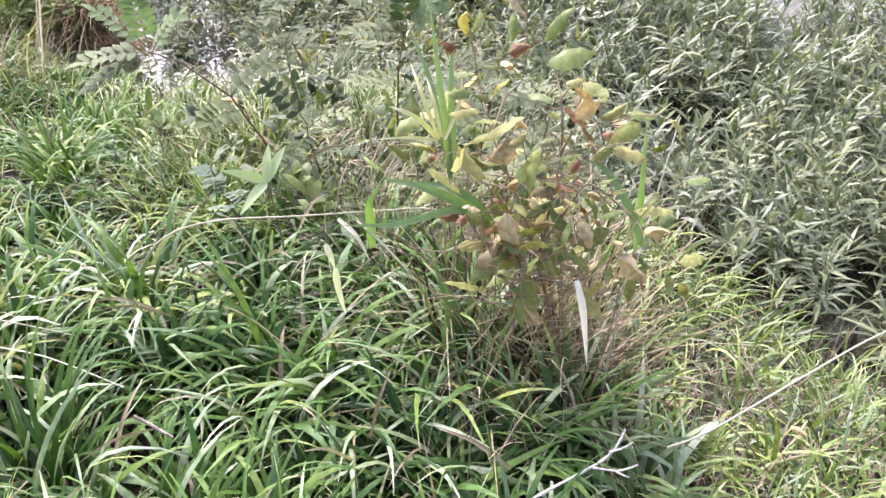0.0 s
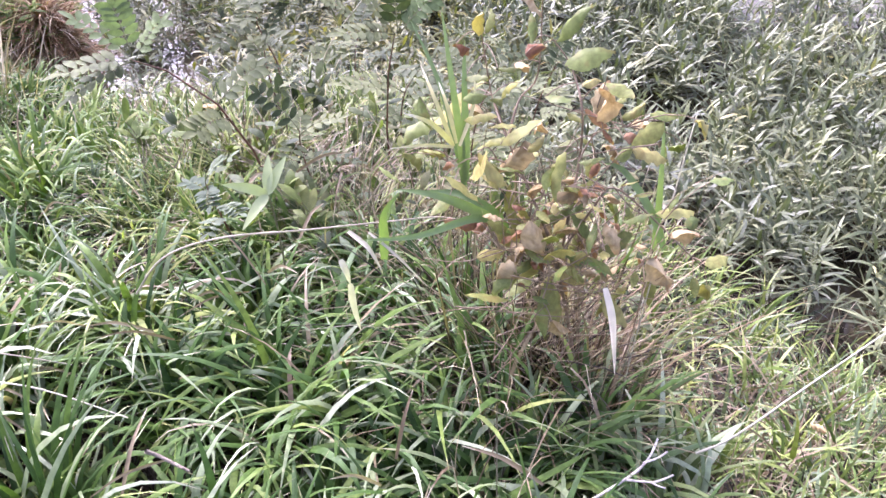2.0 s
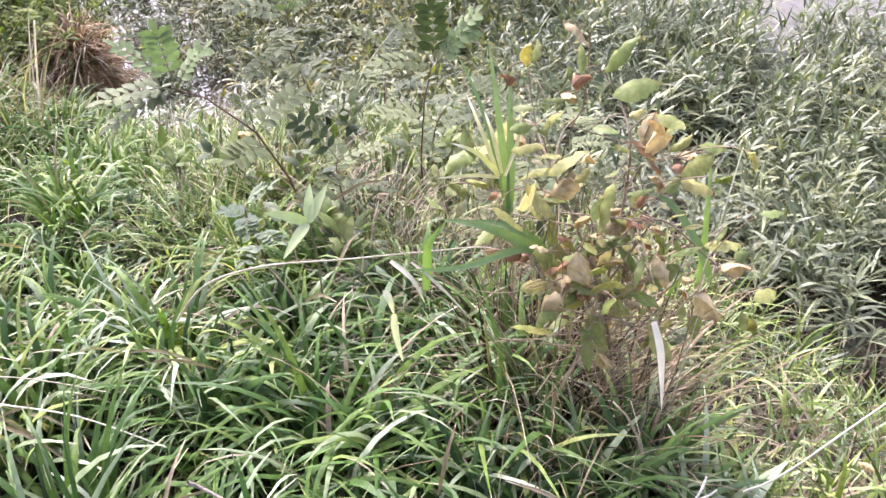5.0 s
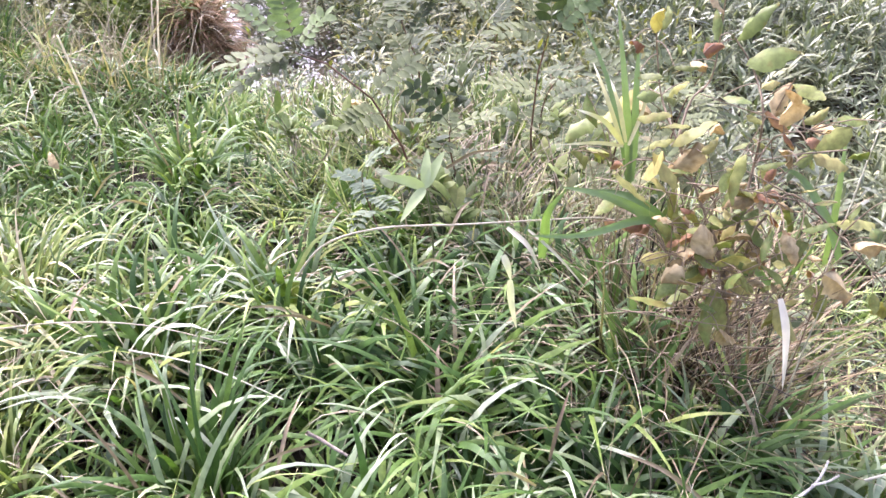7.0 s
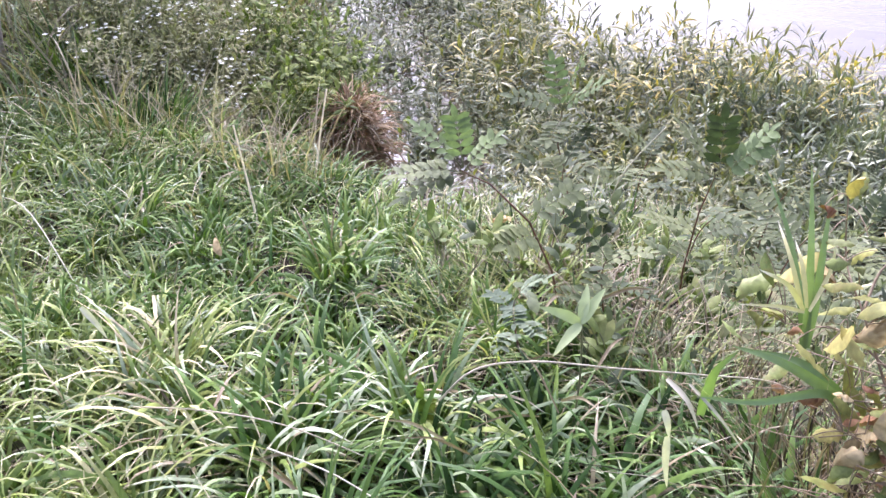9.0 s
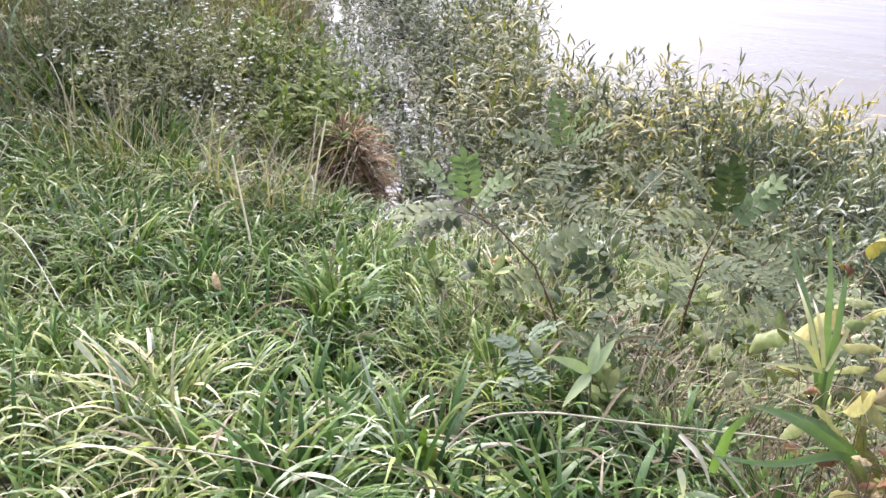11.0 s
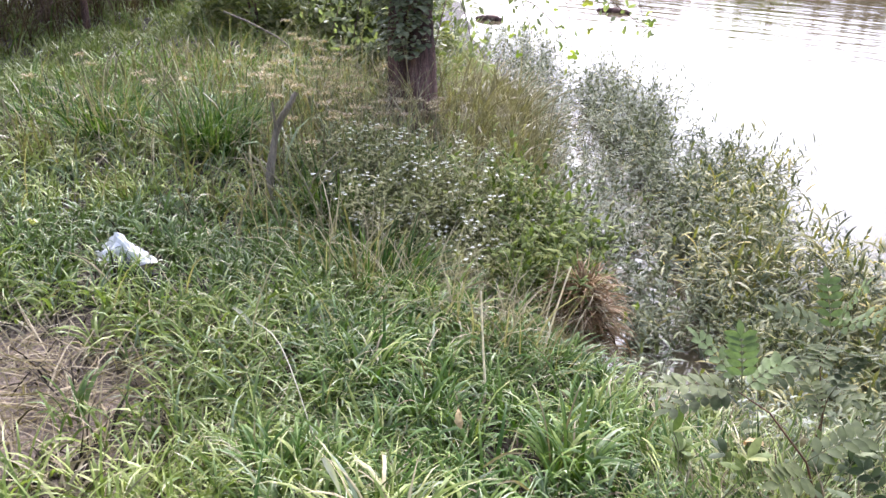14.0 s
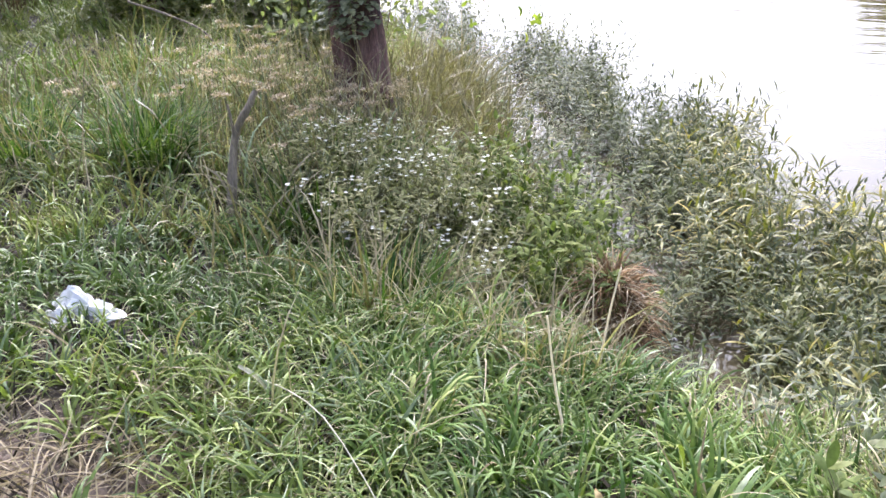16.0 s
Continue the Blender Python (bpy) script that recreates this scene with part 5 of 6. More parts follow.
sapling_leaf(S_GREEN, (0.269, 1.122, 0.564), (0.304, 1.092, 0.594))
sapling_leaf(S_GREEN, (0.256, 1.165, 0.571), (0.296, 1.195, 0.488))
sapling_leaf(S_CREAM, (0.086, 1.147, 0.493), (0.119, 1.117, 0.553))
sapling_leaf(S_OLIVE, (0.087, 1.118, 0.560), (0.122, 1.148, 0.556))
sapling_leaf(S_GREEN, (0.139, 1.118, 0.522), (0.159, 1.088, 0.574))
sapling_leaf(S_OLIVE, (0.024, 1.135, 0.481), (0.087, 1.165, 0.463))
sapling_leaf(S_OLIVE, (0.132, 1.080, 0.520), (0.168, 1.050, 0.565))
sapling_leaf(S_GREEN, (0.213, 1.101, 0.505), (0.270, 1.131, 0.441))
sapling_leaf(S_RED, (0.092, 1.197, 0.547), (0.115, 1.167, 0.555))
sapling_leaf(S_OLIVE, (0.173, 1.166, 0.608), (0.208, 1.196, 0.553))
sapling_leaf(S_OLIVE, (0.127, 1.160, 0.565), (0.153, 1.130, 0.564))
sapling_leaf(S_GREEN, (0.206, 1.169, 0.517), (0.255, 1.199, 0.451))
sapling_leaf(S_OLIVE, (0.211, 1.145, 0.587), (0.230, 1.115, 0.589))
sapling_leaf(S_OLIVE, (0.041, 1.146, 0.551), (0.090, 1.176, 0.499))
sapling_leaf(S_OLIVE, (0.185, 1.130, 0.455), (0.220, 1.100, 0.451))
sapling_leaf(S_OLIVE, (0.084, 1.080, 0.497), (0.138, 1.110, 0.487))
sapling_leaf(S_GREEN, (0.106, 1.114, 0.518), (0.144, 1.084, 0.503))
sapling_leaf(S_RED, (0.197, 1.161, 0.509), (0.237, 1.191, 0.469))
sapling_leaf(S_GREEN, (-0.138, 1.196, 0.640), (-0.106, 1.166, 0.616))
sapling_leaf(S_OLIVE, (0.057, 1.292, 0.705), (0.100, 1.322, 0.663))
sapling_leaf(S_OLIVE, (0.212, 1.277, 0.635), (0.231, 1.247, 0.627))
for a, b in (((0.20, 1.16, 0.02), (0.14, 1.10, 0.40)), ((0.27, 1.18, 0.0), (0.22, 1.2, 0.45)), ((0.16, 1.2, 0.0), (0.12, 1.16, 0.36)), ((0.30, 1.14, 0.0), (0.33, 1.12, 0.50)), ((0.23, 1.12, 0.0), (0.19, 1.1, 0.38))):
    sapling_branch(0.0022, 0.0012, a, np.array(a) * 0.5 + np.array(b) * 0.5 + rng.normal(0, 0.015, 3), b)
clusters = ((0.20, 1.22, 0.70, 0.07), (0.13, 1.26, 0.58, 0.07), (0.22, 1.18, 0.50, 0.08), (0.08, 1.24, 0.56, 0.07), (0.28, 1.2, 0.60, 0.06), (0.14, 1.14, 0.46, 0.07), (0.06, 1.36, 0.66, 0.06))
for i in range(62):
    cx, cy, cz, spread = clusters[i % 7]
    p = np.array([cx, cy, cz]) + rng.normal(0, spread, 3) * np.array([1, 0.8, 0.8])
    p[2] = max(p[2], 0.40 + 0.04 * rng.random())
    a, L = rng.uniform(0, 6.28), rng.uniform(0.05, 0.085)
    sapling_leaf((S_OLIVE, S_GREEN, S_OLIVE, S_OLIVE, S_CREAM, S_GREEN, S_OLIVE, S_GREEN, S_OLIVE, S_OLIVE, S_RED)[i % 11], p, p + np.array([math.cos(a), math.sin(a) * 0.6, rng.normal(-0.35, 0.5)]) * L)

for i in range(84):
    p = np.array([0.18, 1.17, 0.47]) + rng.normal(0, 1, 3) * np.array([0.075, 0.05, 0.065])
    a, L = rng.uniform(0, 6.28), rng.uniform(0.04, 0.075)
    sapling_leaf((S_OLIVE, S_CREAM, S_OLIVE, S_RED, S_RED, S_GREEN, S_CREAM)[i % 7], p, p + np.array([math.cos(a) * 0.6, math.sin(a) * 0.5, rng.normal(-0.5, 0.5)]) * L)

for i in range(70):
    p = np.array([0.17, 1.16, 0.42]) + rng.normal(0, 1, 3) * np.array([0.07, 0.05, 0.10])
    a, L = rng.uniform(0, 6.28), rng.uniform(0.08, 0.22)
    e = np.array([math.cos(a), 0.5 * math.sin(a), rng.normal(0.3, 0.7)]) * L * 0.6
    sapling_branch(0.0016, 0.0008, p - e, p + rng.normal(0, 0.012, 3), p + e)

# ---- sword-leaved iris round the sapling ----
I_GREEN = leaf_material("iris_green", [(0.0, (0.12, 0.185, 0.055)), (1.0, (0.21, 0.275, 0.095))], (0.3, 0.3, 0.1), 0.95, gloss=0.42, thin=0.25, shine=0.6, spots=0.12)
I_YELLOW = leaf_material("iris_yellow", [(0.0, (0.42, 0.38, 0.14)), (1.0, (0.56, 0.50, 0.26))], (0.66, 0.6, 0.45), 0.7, gloss=0.55, thin=0.15, spots=0.12)
I_ORIGIN = np.array([0.0, 1.28, float(height(0.0, 1.28))])
iris = holder("iris", tuple(I_ORIGIN), "sword-leaved iris with green and bleached yellow blades", "iris")


def strip(points, width, shape=grass_shape, fold=0.25, tone=0.5, flat=(0, -0.75, 0.66)):
    """A blade along points, its face turned to flat."""
    p = smooth_path(points, 5)
    k = len(p)
    s = np.linspace(0, 1, k)
    T = np.gradient(p, axis=0)
    T /= np.linalg.norm(T, axis=1, keepdims=True)
    u = np.cross(T, np.asarray(flat, float))
    u /= np.linalg.norm(u, axis=1, keepdims=True) + 1e-9
    n = np.cross(u, T)
    h = (0.5 * width * shape(s))[:, None]
    V = np.stack([p - u * h + n * h * fold, p, p + u * h + n * h * fold], 1).reshape(-1, 3)
    i, j = np.arange(k - 1)[:, None] * 3, np.arange(2)[None]
    a = (i + j).ravel()
    return V, np.stack([a, a + 1, a + 4, a + 3], -1), np.repeat(s, 3), np.full(len(V), tone), 0


def iris_blade(mat, width, *points):
    points = np.array(points) - I_ORIGIN
    if mat is I_YELLOW:
        thing("blade", [strip(points, width * 0.65, fold=0.35, tone=rng.random())], mat, parent=iris, label="bleached yellow blade")
        return
    start = points[0] + (points[0] - points[1]) * 0.5 + np.array([0, 0, -0.03])
    thing("blade", [strip([start, *points], width * 1.1, fold=0.35, tone=rng.random())], mat, parent=iris, label="green blade")


iris_blade(I_GREEN, 0.02, (0.053, 1.200, 0.515), (-0.034, 1.200, 0.568), (-0.111, 1.220, 0.572))
iris_blade(I_GREEN, 0.018, (0.065, 1.240, 0.495), (0.004, 1.260, 0.525), (-0.074, 1.300, 0.502))
iris_blade(I_GREEN, 0.014, (0.020, 1.160, 0.550), (-0.080, 1.100, 0.567), (-0.172, 1.080, 0.581))
iris_blade(I_GREEN, 0.016, (0.349, 1.200, 0.509), (0.299, 1.250, 0.572), (0.263, 1.270, 0.577))
iris_blade(I_GREEN, 0.013, (0.379, 1.250, 0.466), (0.377, 1.280, 0.561), (0.378, 1.320, 0.641))
iris_blade(I_GREEN, 0.014, (0.247, 1.200, 0.402), (0.296, 1.200, 0.364), (0.338, 1.200, 0.469))
iris_blade(I_GREEN, 0.014, (0.007, 1.300, 0.615), (-0.009, 1.340, 0.728), (-0.023, 1.400, 0.824))
iris_blade(I_GREEN, 0.014, (0.017, 1.300, 0.615), (0.015, 1.340, 0.706), (0.017, 1.380, 0.771))
iris_blade(I_GREEN, 0.012, (0.000, 1.320, 0.601), (-0.028, 1.400, 0.682), (-0.076, 1.480, 0.764))
iris_blade(I_YELLOW, 0.016, (-0.008, 1.260, 0.631), (-0.047, 1.240, 0.692), (-0.094, 1.240, 0.715))
iris_blade(I_YELLOW, 0.013, (-0.007, 1.270, 0.624), (-0.037, 1.300, 0.697), (-0.060, 1.360, 0.734))
iris_blade(I_YELLOW, 0.013, (-0.002, 1.270, 0.630), (-0.017, 1.300, 0.686), (-0.030, 1.340, 0.712))
iris_blade(I_YELLOW, 0.011, (-0.009, 1.250, 0.636), (-0.057, 1.220, 0.663), (-0.118, 1.200, 0.673))
iris_blade(I_YELLOW, 0.012, (0.003, 1.270, 0.624), (0.030, 1.320, 0.672), (0.034, 1.350, 0.722))
iris_blade(I_GREEN, 0.018, (-0.135, 1.200, 0.480), (-0.132, 1.180, 0.549), (-0.104, 1.180, 0.598))

# ---- pale three-leaved sprout ----
T_ORIGIN = np.array([-0.365, 1.40, float(height(-0.365, 1.40))])
sprout = holder("sprout", tuple(T_ORIGIN), "pale green sprout with four lance-shaped leaves", "weed")
heart = np.array([-0.360, 1.367, 0.452]) - T_ORIGIN
thing("stem", [tube(arc((0, 0, 0), heart, (0.01, 0, 0.02)), 0.0022, 5)], STEM, parent=sprout)
for tip in ((-0.440, 1.345, 0.498), (-0.323, 1.420, 0.506), (-0.357, 1.420, 0.510), (-0.403, 1.285, 0.433)):
    d = np.array(tip) - T_ORIGIN
    thing("leaf", [strip([heart, heart * 0.6 + d * 0.4 + np.array([0, 0, 0.006]), d], 0.021, lance_shape, 0.25)], PALE_LEAF, parent=sprout)


# ---- dry stalks, blades and twigs ----
def stalk(name, radius, mat, label, category, *points, group="dry stalks"):
    path = smooth_path(points)
    o = path[0].copy()
    ob = thing(name, [tube(path - o, np.linspace(radius, radius * 0.6, len(path)), 5, tone=rng.random(), knobby=0.25)], mat, label, category, group)
    ob.location = o
    return ob


def dry_blade(width, label, *points, mat=None, name="bleached_straw"):
    p = np.asarray(points, float)
    o = p[0].copy()
    ob = thing(name, [strip(p - o, width, fold=0.5, tone=rng.uniform(0.6, 1) if mat is not DRY else rng.uniform(0.1, 0.7))], mat or BLEACHED, label, "dead blade", "dry blades")
    ob.location = o
    return ob


WHITE_BLADE = leaf_material("white_blade", [(0.0, (0.78, 0.70, 0.50)), (1.0, (0.88, 0.81, 0.64))], (0.7, 0.64, 0.5), 0.9, gloss=0.5, thin=0.5, spots=0.1, glow=(1, 1, 0.9))
BLEACHED = leaf_material("bleached_blade", [(0.0, (0.36, 0.30, 0.20)), (1.0, (0.58, 0.53, 0.42))], (0.7, 0.64, 0.5), 0.9, gloss=0.5, thin=0.25, spots=0.15)
stalk("dry_stalk", 0.0022, BLEACHED, "long dry bleached stalk lying across the grass", "dry stalk", (-0.60, 1.20, 0.36), (-0.540, 1.220, 0.430), (-0.433, 1.220, 0.473), (-0.282, 1.240, 0.468), (-0.127, 1.260, 0.465), (-0.022, 1.270, 0.462), (0.06, 1.27, 0.43))
dry_blade(0.014, "bent white dead blade hanging beside the sapling", (0.228, 1.03, 0.50), (0.238, 1.005, 0.465), (0.247, 0.99, 0.41), (0.258, 0.98, 0.335), mat=WHITE_BLADE)
stalk("dry_stalk", 0.0024, BLEACHED, "long straight bleached stalk lying over straw", "dry stalk", (0.42, 0.92, 0.172), (0.50, 0.945, 0.187), (0.693, 1.054, 0.20), (0.883, 1.156, 0.22), (1.0, 1.21, 0.21))
stalk("dry_stalk", 0.005, WHITE_BLADE, "upright bleached seed stalk in the tall grass", "dry stalk", (-1.455, 2.18, -0.05), (-1.462, 2.200, 0.02), (-1.499, 2.250, 0.12), (-1.538, 2.290, 0.303))
dry_blade(0.008, "drooping pale grass flag on a stalk", (-1.589, 2.290, 0.30), (-1.538, 2.285, 0.335), (-1.516, 2.270, 0.345), (-1.443, 2.270, 0.325), mat=DRY)
stalk("dry_stalk", 0.005, WHITE_BLADE, "leaning bleached seed stalk in the tall grass", "dry stalk", (-1.451, 2.62, -0.2), (-1.446, 2.750, 0.029), (-1.426, 2.820, 0.204))
dry_blade(0.014, "pale dead blade lying on trodden grass", (-2.362, 2.050, 0.115), (-2.296, 2.030, 0.11), (-2.227, 2.000, 0.08))
stalk("dry_stalk", 0.002, BLEACHED, "bleached straw lying across lush grass", "dry stalk", (-1.238, 1.150, 0.25), (-1.062, 1.130, 0.30), (-0.885, 1.120, 0.31), (-0.725, 1.120, 0.26))
stalk("dry_stalk", 0.002, BLEACHED, "bleached straw lying across lush grass", "dry stalk", (-0.919, 1.100, 0.26), (-0.759, 1.050, 0.28), (-0.60, 1.0, 0.25))
dry_blade(0.006, "thin bleached blade across the grass", (-0.163, 1.220, 0.475), (-0.113, 1.180, 0.451), (-0.060, 1.150, 0.40))
dry_blade(0.010, "small white dead leaf tip in the grass", (-0.20, 1.23, 0.47), (-0.164, 1.196, 0.458), (-0.14, 1.17, 0.42))
stalk("dry_stalk", 0.0022, BLEACHED, "pale stalk leaning out of the meadow grass", "dry stalk", (-2.352, 2.100, 0.05), (-1.95, 1.8, 0.22), (-1.6, 1.53, 0.10))
stalk("dry_stalk", 0.0035, STEM, "grey-green bare stalk leaning over the slope", "dry stalk", (-0.38, 2.45, -0.15), (-0.329, 2.600, 0.069), (-0.188, 2.900, 0.134))
stalk("dry_stalk", 0.002, BLEACHED, "thin bleached stem beside the sapling", "dry stalk", (0.36, 1.2, 0.0), (0.38, 1.22, 0.3), (0.45, 1.35, 0.62))
stalk("dry_stalk", 0.0018, BLEACHED, "thin bleached stem beside the sapling", "dry stalk", (0.34, 1.12, 0.0), (0.33, 1.1, 0.25), (0.335, 1.1, 0.5))
for i in range(70):
    px, py = rng.uniform(-1.3, 1.0), rng.uniform(0.7, 1.7)
    if inland(px, py) < 0.6:
        continue
    a, z, L = rng.uniform(0, 6.28), float(height(px, py)) + rng.uniform(0.14, 0.30) * (1 if px < 0.3 else 0.45), rng.uniform(0.07, 0.17)
    e = np.array([math.cos(a) * L, math.sin(a) * L, rng.normal(0, 0.04)])
    p = np.array([px, py, z])
    dry_blade(rng.uniform(0.004, 0.009), "dead straw-coloured blade caught in the grass", p - np.array([0, 0, 0.02]), p + e * 0.5 + np.array([0, 0, 0.01]), p + e, mat=DRY, name="straw_stem")

twig = holder("forked_twig", (0.142, 0.776, 0.16), "bleached forked twig lying in the grass", "twig")
t0 = np.array([0.142, 0.776, 0.16])
for r0, r1, pts in ((0.0033, 0.0018, ((0.10, 0.75, 0.13), (0.142, 0.776, 0.19), (0.264, 0.833, 0.22), (0.299, 0.854, 0.24), (0.318, 0.879, 0.26))), (0.0024, 0.0015, ((0.258, 0.828, 0.22), (0.30, 0.815, 0.23), (0.333, 0.82, 0.24))),
                    (0.0018, 0.0013, ((0.295, 0.815, 0.23), (0.306, 0.807, 0.23), (0.317, 0.802, 0.23))), (0.002, 0.0014, ((0.288, 0.846, 0.24), (0.312, 0.848, 0.25), (0.328, 0.853, 0.26)))):
    path = smooth_path(pts) - t0 + np.array([0, 0, 0.025])
    thing("branch", [tube(path, np.linspace(r0, r1, len(path)), 6, knobby=0.4)], PALEWOOD, parent=twig)
stalk("broken_stick", 0.004, DEADWOOD, "short grey broken stick in the grass", "twig", (-0.515, 0.85, 0.36), (-0.497, 0.85, 0.345), (-0.45, 0.83, 0.33), group="sticks")


def fallen_leaf(place, size, mat, label, turn):
    ob = tagged(new("fallen_leaf", S_CURLED[mat.name][0]), label, "fallen leaf", "fallen leaves")
    ob.matrix_world = pose(*place, 20, 15, turn) @ Matrix.Scale(size / 0.08, 4)


fallen_leaf((-1.25, 1.61, 0.31), 0.06, S_CREAM, "small tan dead leaf caught on grass", 30)
fallen_leaf((-2.99, 2.62, 0.03), 0.08, S_CREAM, "pale crumpled dead leaf on the grass", 80)
fallen_leaf((-0.63, 2.22, 0.12), 0.09, S_CREAM, "curled tan dead leaf on the slope", 140)
dry_blade(0.016, "pale dead blade caught on trodden grass", (-1.44, 1.32, 0.345), (-1.405, 1.31, 0.315), (-1.38, 1.30, 0.28), mat=BLEACHED)
dry_blade(0.014, "grey withered leaf hanging in the lush grass", (-0.195, 1.11, 0.455), (-0.192, 1.10, 0.41), (-0.182, 1.09, 0.355), mat=BLEACHED)
dry_blade(0.013, "grey withered leaf tip in the lush grass", (-0.208, 1.11, 0.512), (-0.200, 1.10, 0.495), (-0.194, 1.095, 0.468), mat=BLEACHED)
stalk("fallen_branch", 0.010, DEADWOOD, "grey fallen branch lying in the meadow grass", "dead branch", (-5.45, 5.45, 0.40), (-5.10, 5.40, 0.34), (-4.78, 5.38, 0.24), (-4.6, 5.3, 0.10), group="sticks")
tuft("green_tuft", -2.93, 2.03, 40, 0.04, 0.12, 0.010, FRESH, "small vivid green grass tuft before the bag", "grass", 0.35, 1.2, "meadow tussocks")
fallen_leaf((0.72, 1.05, 0.06), 0.04, S_CREAM, "curled pale dead leaf on straw", 200)

# ---- the dead upright stick ----
snag = holder("dead_snag", (-3.09, 3.10, -0.03), "grey weathered dead stick standing in the meadow", "dead branch")
s0 = np.array([-3.09, 3.10, -0.03])
for r0, r1, pts in ((0.024, 0.011, ((-3.10, 3.10, -0.06), (-3.09, 3.12, 0.08), (-3.084, 3.15, 0.226), (-3.059, 3.17, 0.375), (-3.001, 3.18, 0.474), (-2.964, 3.20, 0.548))), (0.007, 0.004, ((-3.066, 3.165, 0.33), (-3.062, 3.15, 0.447), (-3.07, 3.15, 0.50)))):
    path = smooth_path(pts) - s0
    thing("limb", [tube(path, np.linspace(r0, r1, len(path)), 9, knobby=0.35)], DEADWOOD, parent=snag)


# ---- the crumpled bag ----
def crumpled(name, cx, cy, cz, wide, deep, tall, mat, parent, seed, peak=0.35):
    r = np.random.default_rng(seed)
    nu, nv = 22, 17
    U, W = np.meshgrid(np.linspace(-1, 1, nu), np.linspace(-1, 1, nv))
    edge = 1 + 0.16 * np.sin(3 * np.arctan2(W, U) + 1) + 0.10 * np.sin(7 * np.arctan2(W, U))
    rad = np.sqrt(U ** 2 + W ** 2)
    squeeze = edge * np.maximum(np.abs(U), np.abs(W)) / (rad + 1e-6)
    X, Y = U * squeeze * wide / 2, W * squeeze * deep / 2
    rr = np.maximum(np.abs(U), np.abs(W))
    Z = tall * (np.exp(-((U + 0.2) ** 2 + (W - 0.2) ** 2) / peak) * 0.9 + 0.25 * (1 - rr))
    for k in range(9):
        a, f, p = r.uniform(0, 3.14), r.uniform(4, 13), r.uniform(0, 6.28)
        Z += tall * 0.17 * np.abs(np.sin(f * (U * np.cos(a) + W * np.sin(a)) + p)) * (0.5 + 0.5 * (1 - rr))
    Z += r.normal(0, tall * 0.03, Z.shape)
    V = np.stack([cx + X, cy + Y, cz + Z], -1).reshape(-1, 3)
    i = (np.arange(nv - 1)[:, None] * nu + np.arange(nu - 1)[None]).ravel()
    ob = thing(name, [(V, np.stack([i, i + 1, i + nu + 1, i + nu], -1), np.zeros(len(V)), np.zeros(len(V)), 0)], mat, parent=parent)
    ob.data.polygons.foreach_set("use_smooth", np.zeros(len(ob.data.polygons), bool))
    mod = ob.modifiers.new("thickness", "SOLIDIFY")
    mod.thickness = 0.002
    return ob


bag = holder("plastic_bag", (-3.00, 2.15, 0.02), "crumpled white plastic bag with a dark lining lying on grass", "bag")
crumpled("white_bag", 0.0, 0.0, 0.065, 0.26, 0.17, 0.06, WHITE, bag, 3, 0.16).rotation_euler = (radians(5), 0, 0)
crumpled("dark_bag", 0.10, -0.07, 0.015, 0.22, 0.17, 0.05, BLACK, bag, 8, 0.8)


# ---- trees ----
def leaf_cloud(centres, radii, count, leaf, wide, tone=None, shape=oval_shape, droop=0.6, segs=3, cols=2):
    """Leaves spread through uneven balls of twigs."""
    pick = rng.integers(0, len(centres), count)
    d = rng.normal(0, 1, (count, 3))
    d /= np.linalg.norm(d, axis=1, keepdims=True)
    at = np.asarray(centres)[pick] + d * (np.asarray(radii)[pick] * rng.random(count) ** 0.45)[:, None] * np.array([1, 1, 0.8])
    return ribbons(at, rng.uniform(0, 6.28, count), rng.normal(1.3, 0.5, count), rng.normal(droop, 0.4, count), leaf * rng.normal(1, 0.25, count).clip(0.5, 1.6), wide * rng.normal(1, 0.2, count).clip(0.5, 1.5), segs, shape, 0.25, 0, rng.normal(0, 0.6, count), tone, 0, cols)


def small_tree(name, px, py, tall, spread, leaves, leaf, mat, label, category, group, low=0.3, stems=3):
    z = float(height(px, py)) if py < 30 else 1.5
    base = holder(name, (px, py, z), label, category, group)
    centres, radii = [], []
    for i in range(stems):
        a = rng.uniform(0, 6.28)
        tip = np.array([math.cos(a) * spread * 0.5, math.sin(a) * spread * 0.5, tall * rng.uniform(0.7, 0.95)])
        path = arc((0.05 * math.cos(a), 0.05 * math.sin(a), -0.05), tip, (0, 0, 0.1 * tall), 7)
        thing("trunk" if stems == 1 else "stem", [tube(path, np.linspace(0.011 * tall, 0.003 * tall, 7), 7, knobby=0.3)], BARK, parent=base)
        for k in range(7):
            q = rng.uniform(low, 1)
            p = path[int(q * 6)]
            c = p + rng.normal(0, 1, 3) * np.array([spread, spread, tall * 0.25]) * 0.35
            c[2] = max(c[2], 0.1 * tall)
            centres.append(c)
            radii.append(rng.uniform(0.18, 0.34) * spread)
    thing("crown", [leaf_cloud(centres, radii, leaves, leaf, leaf * 0.5)], mat, parent=base)
    return base


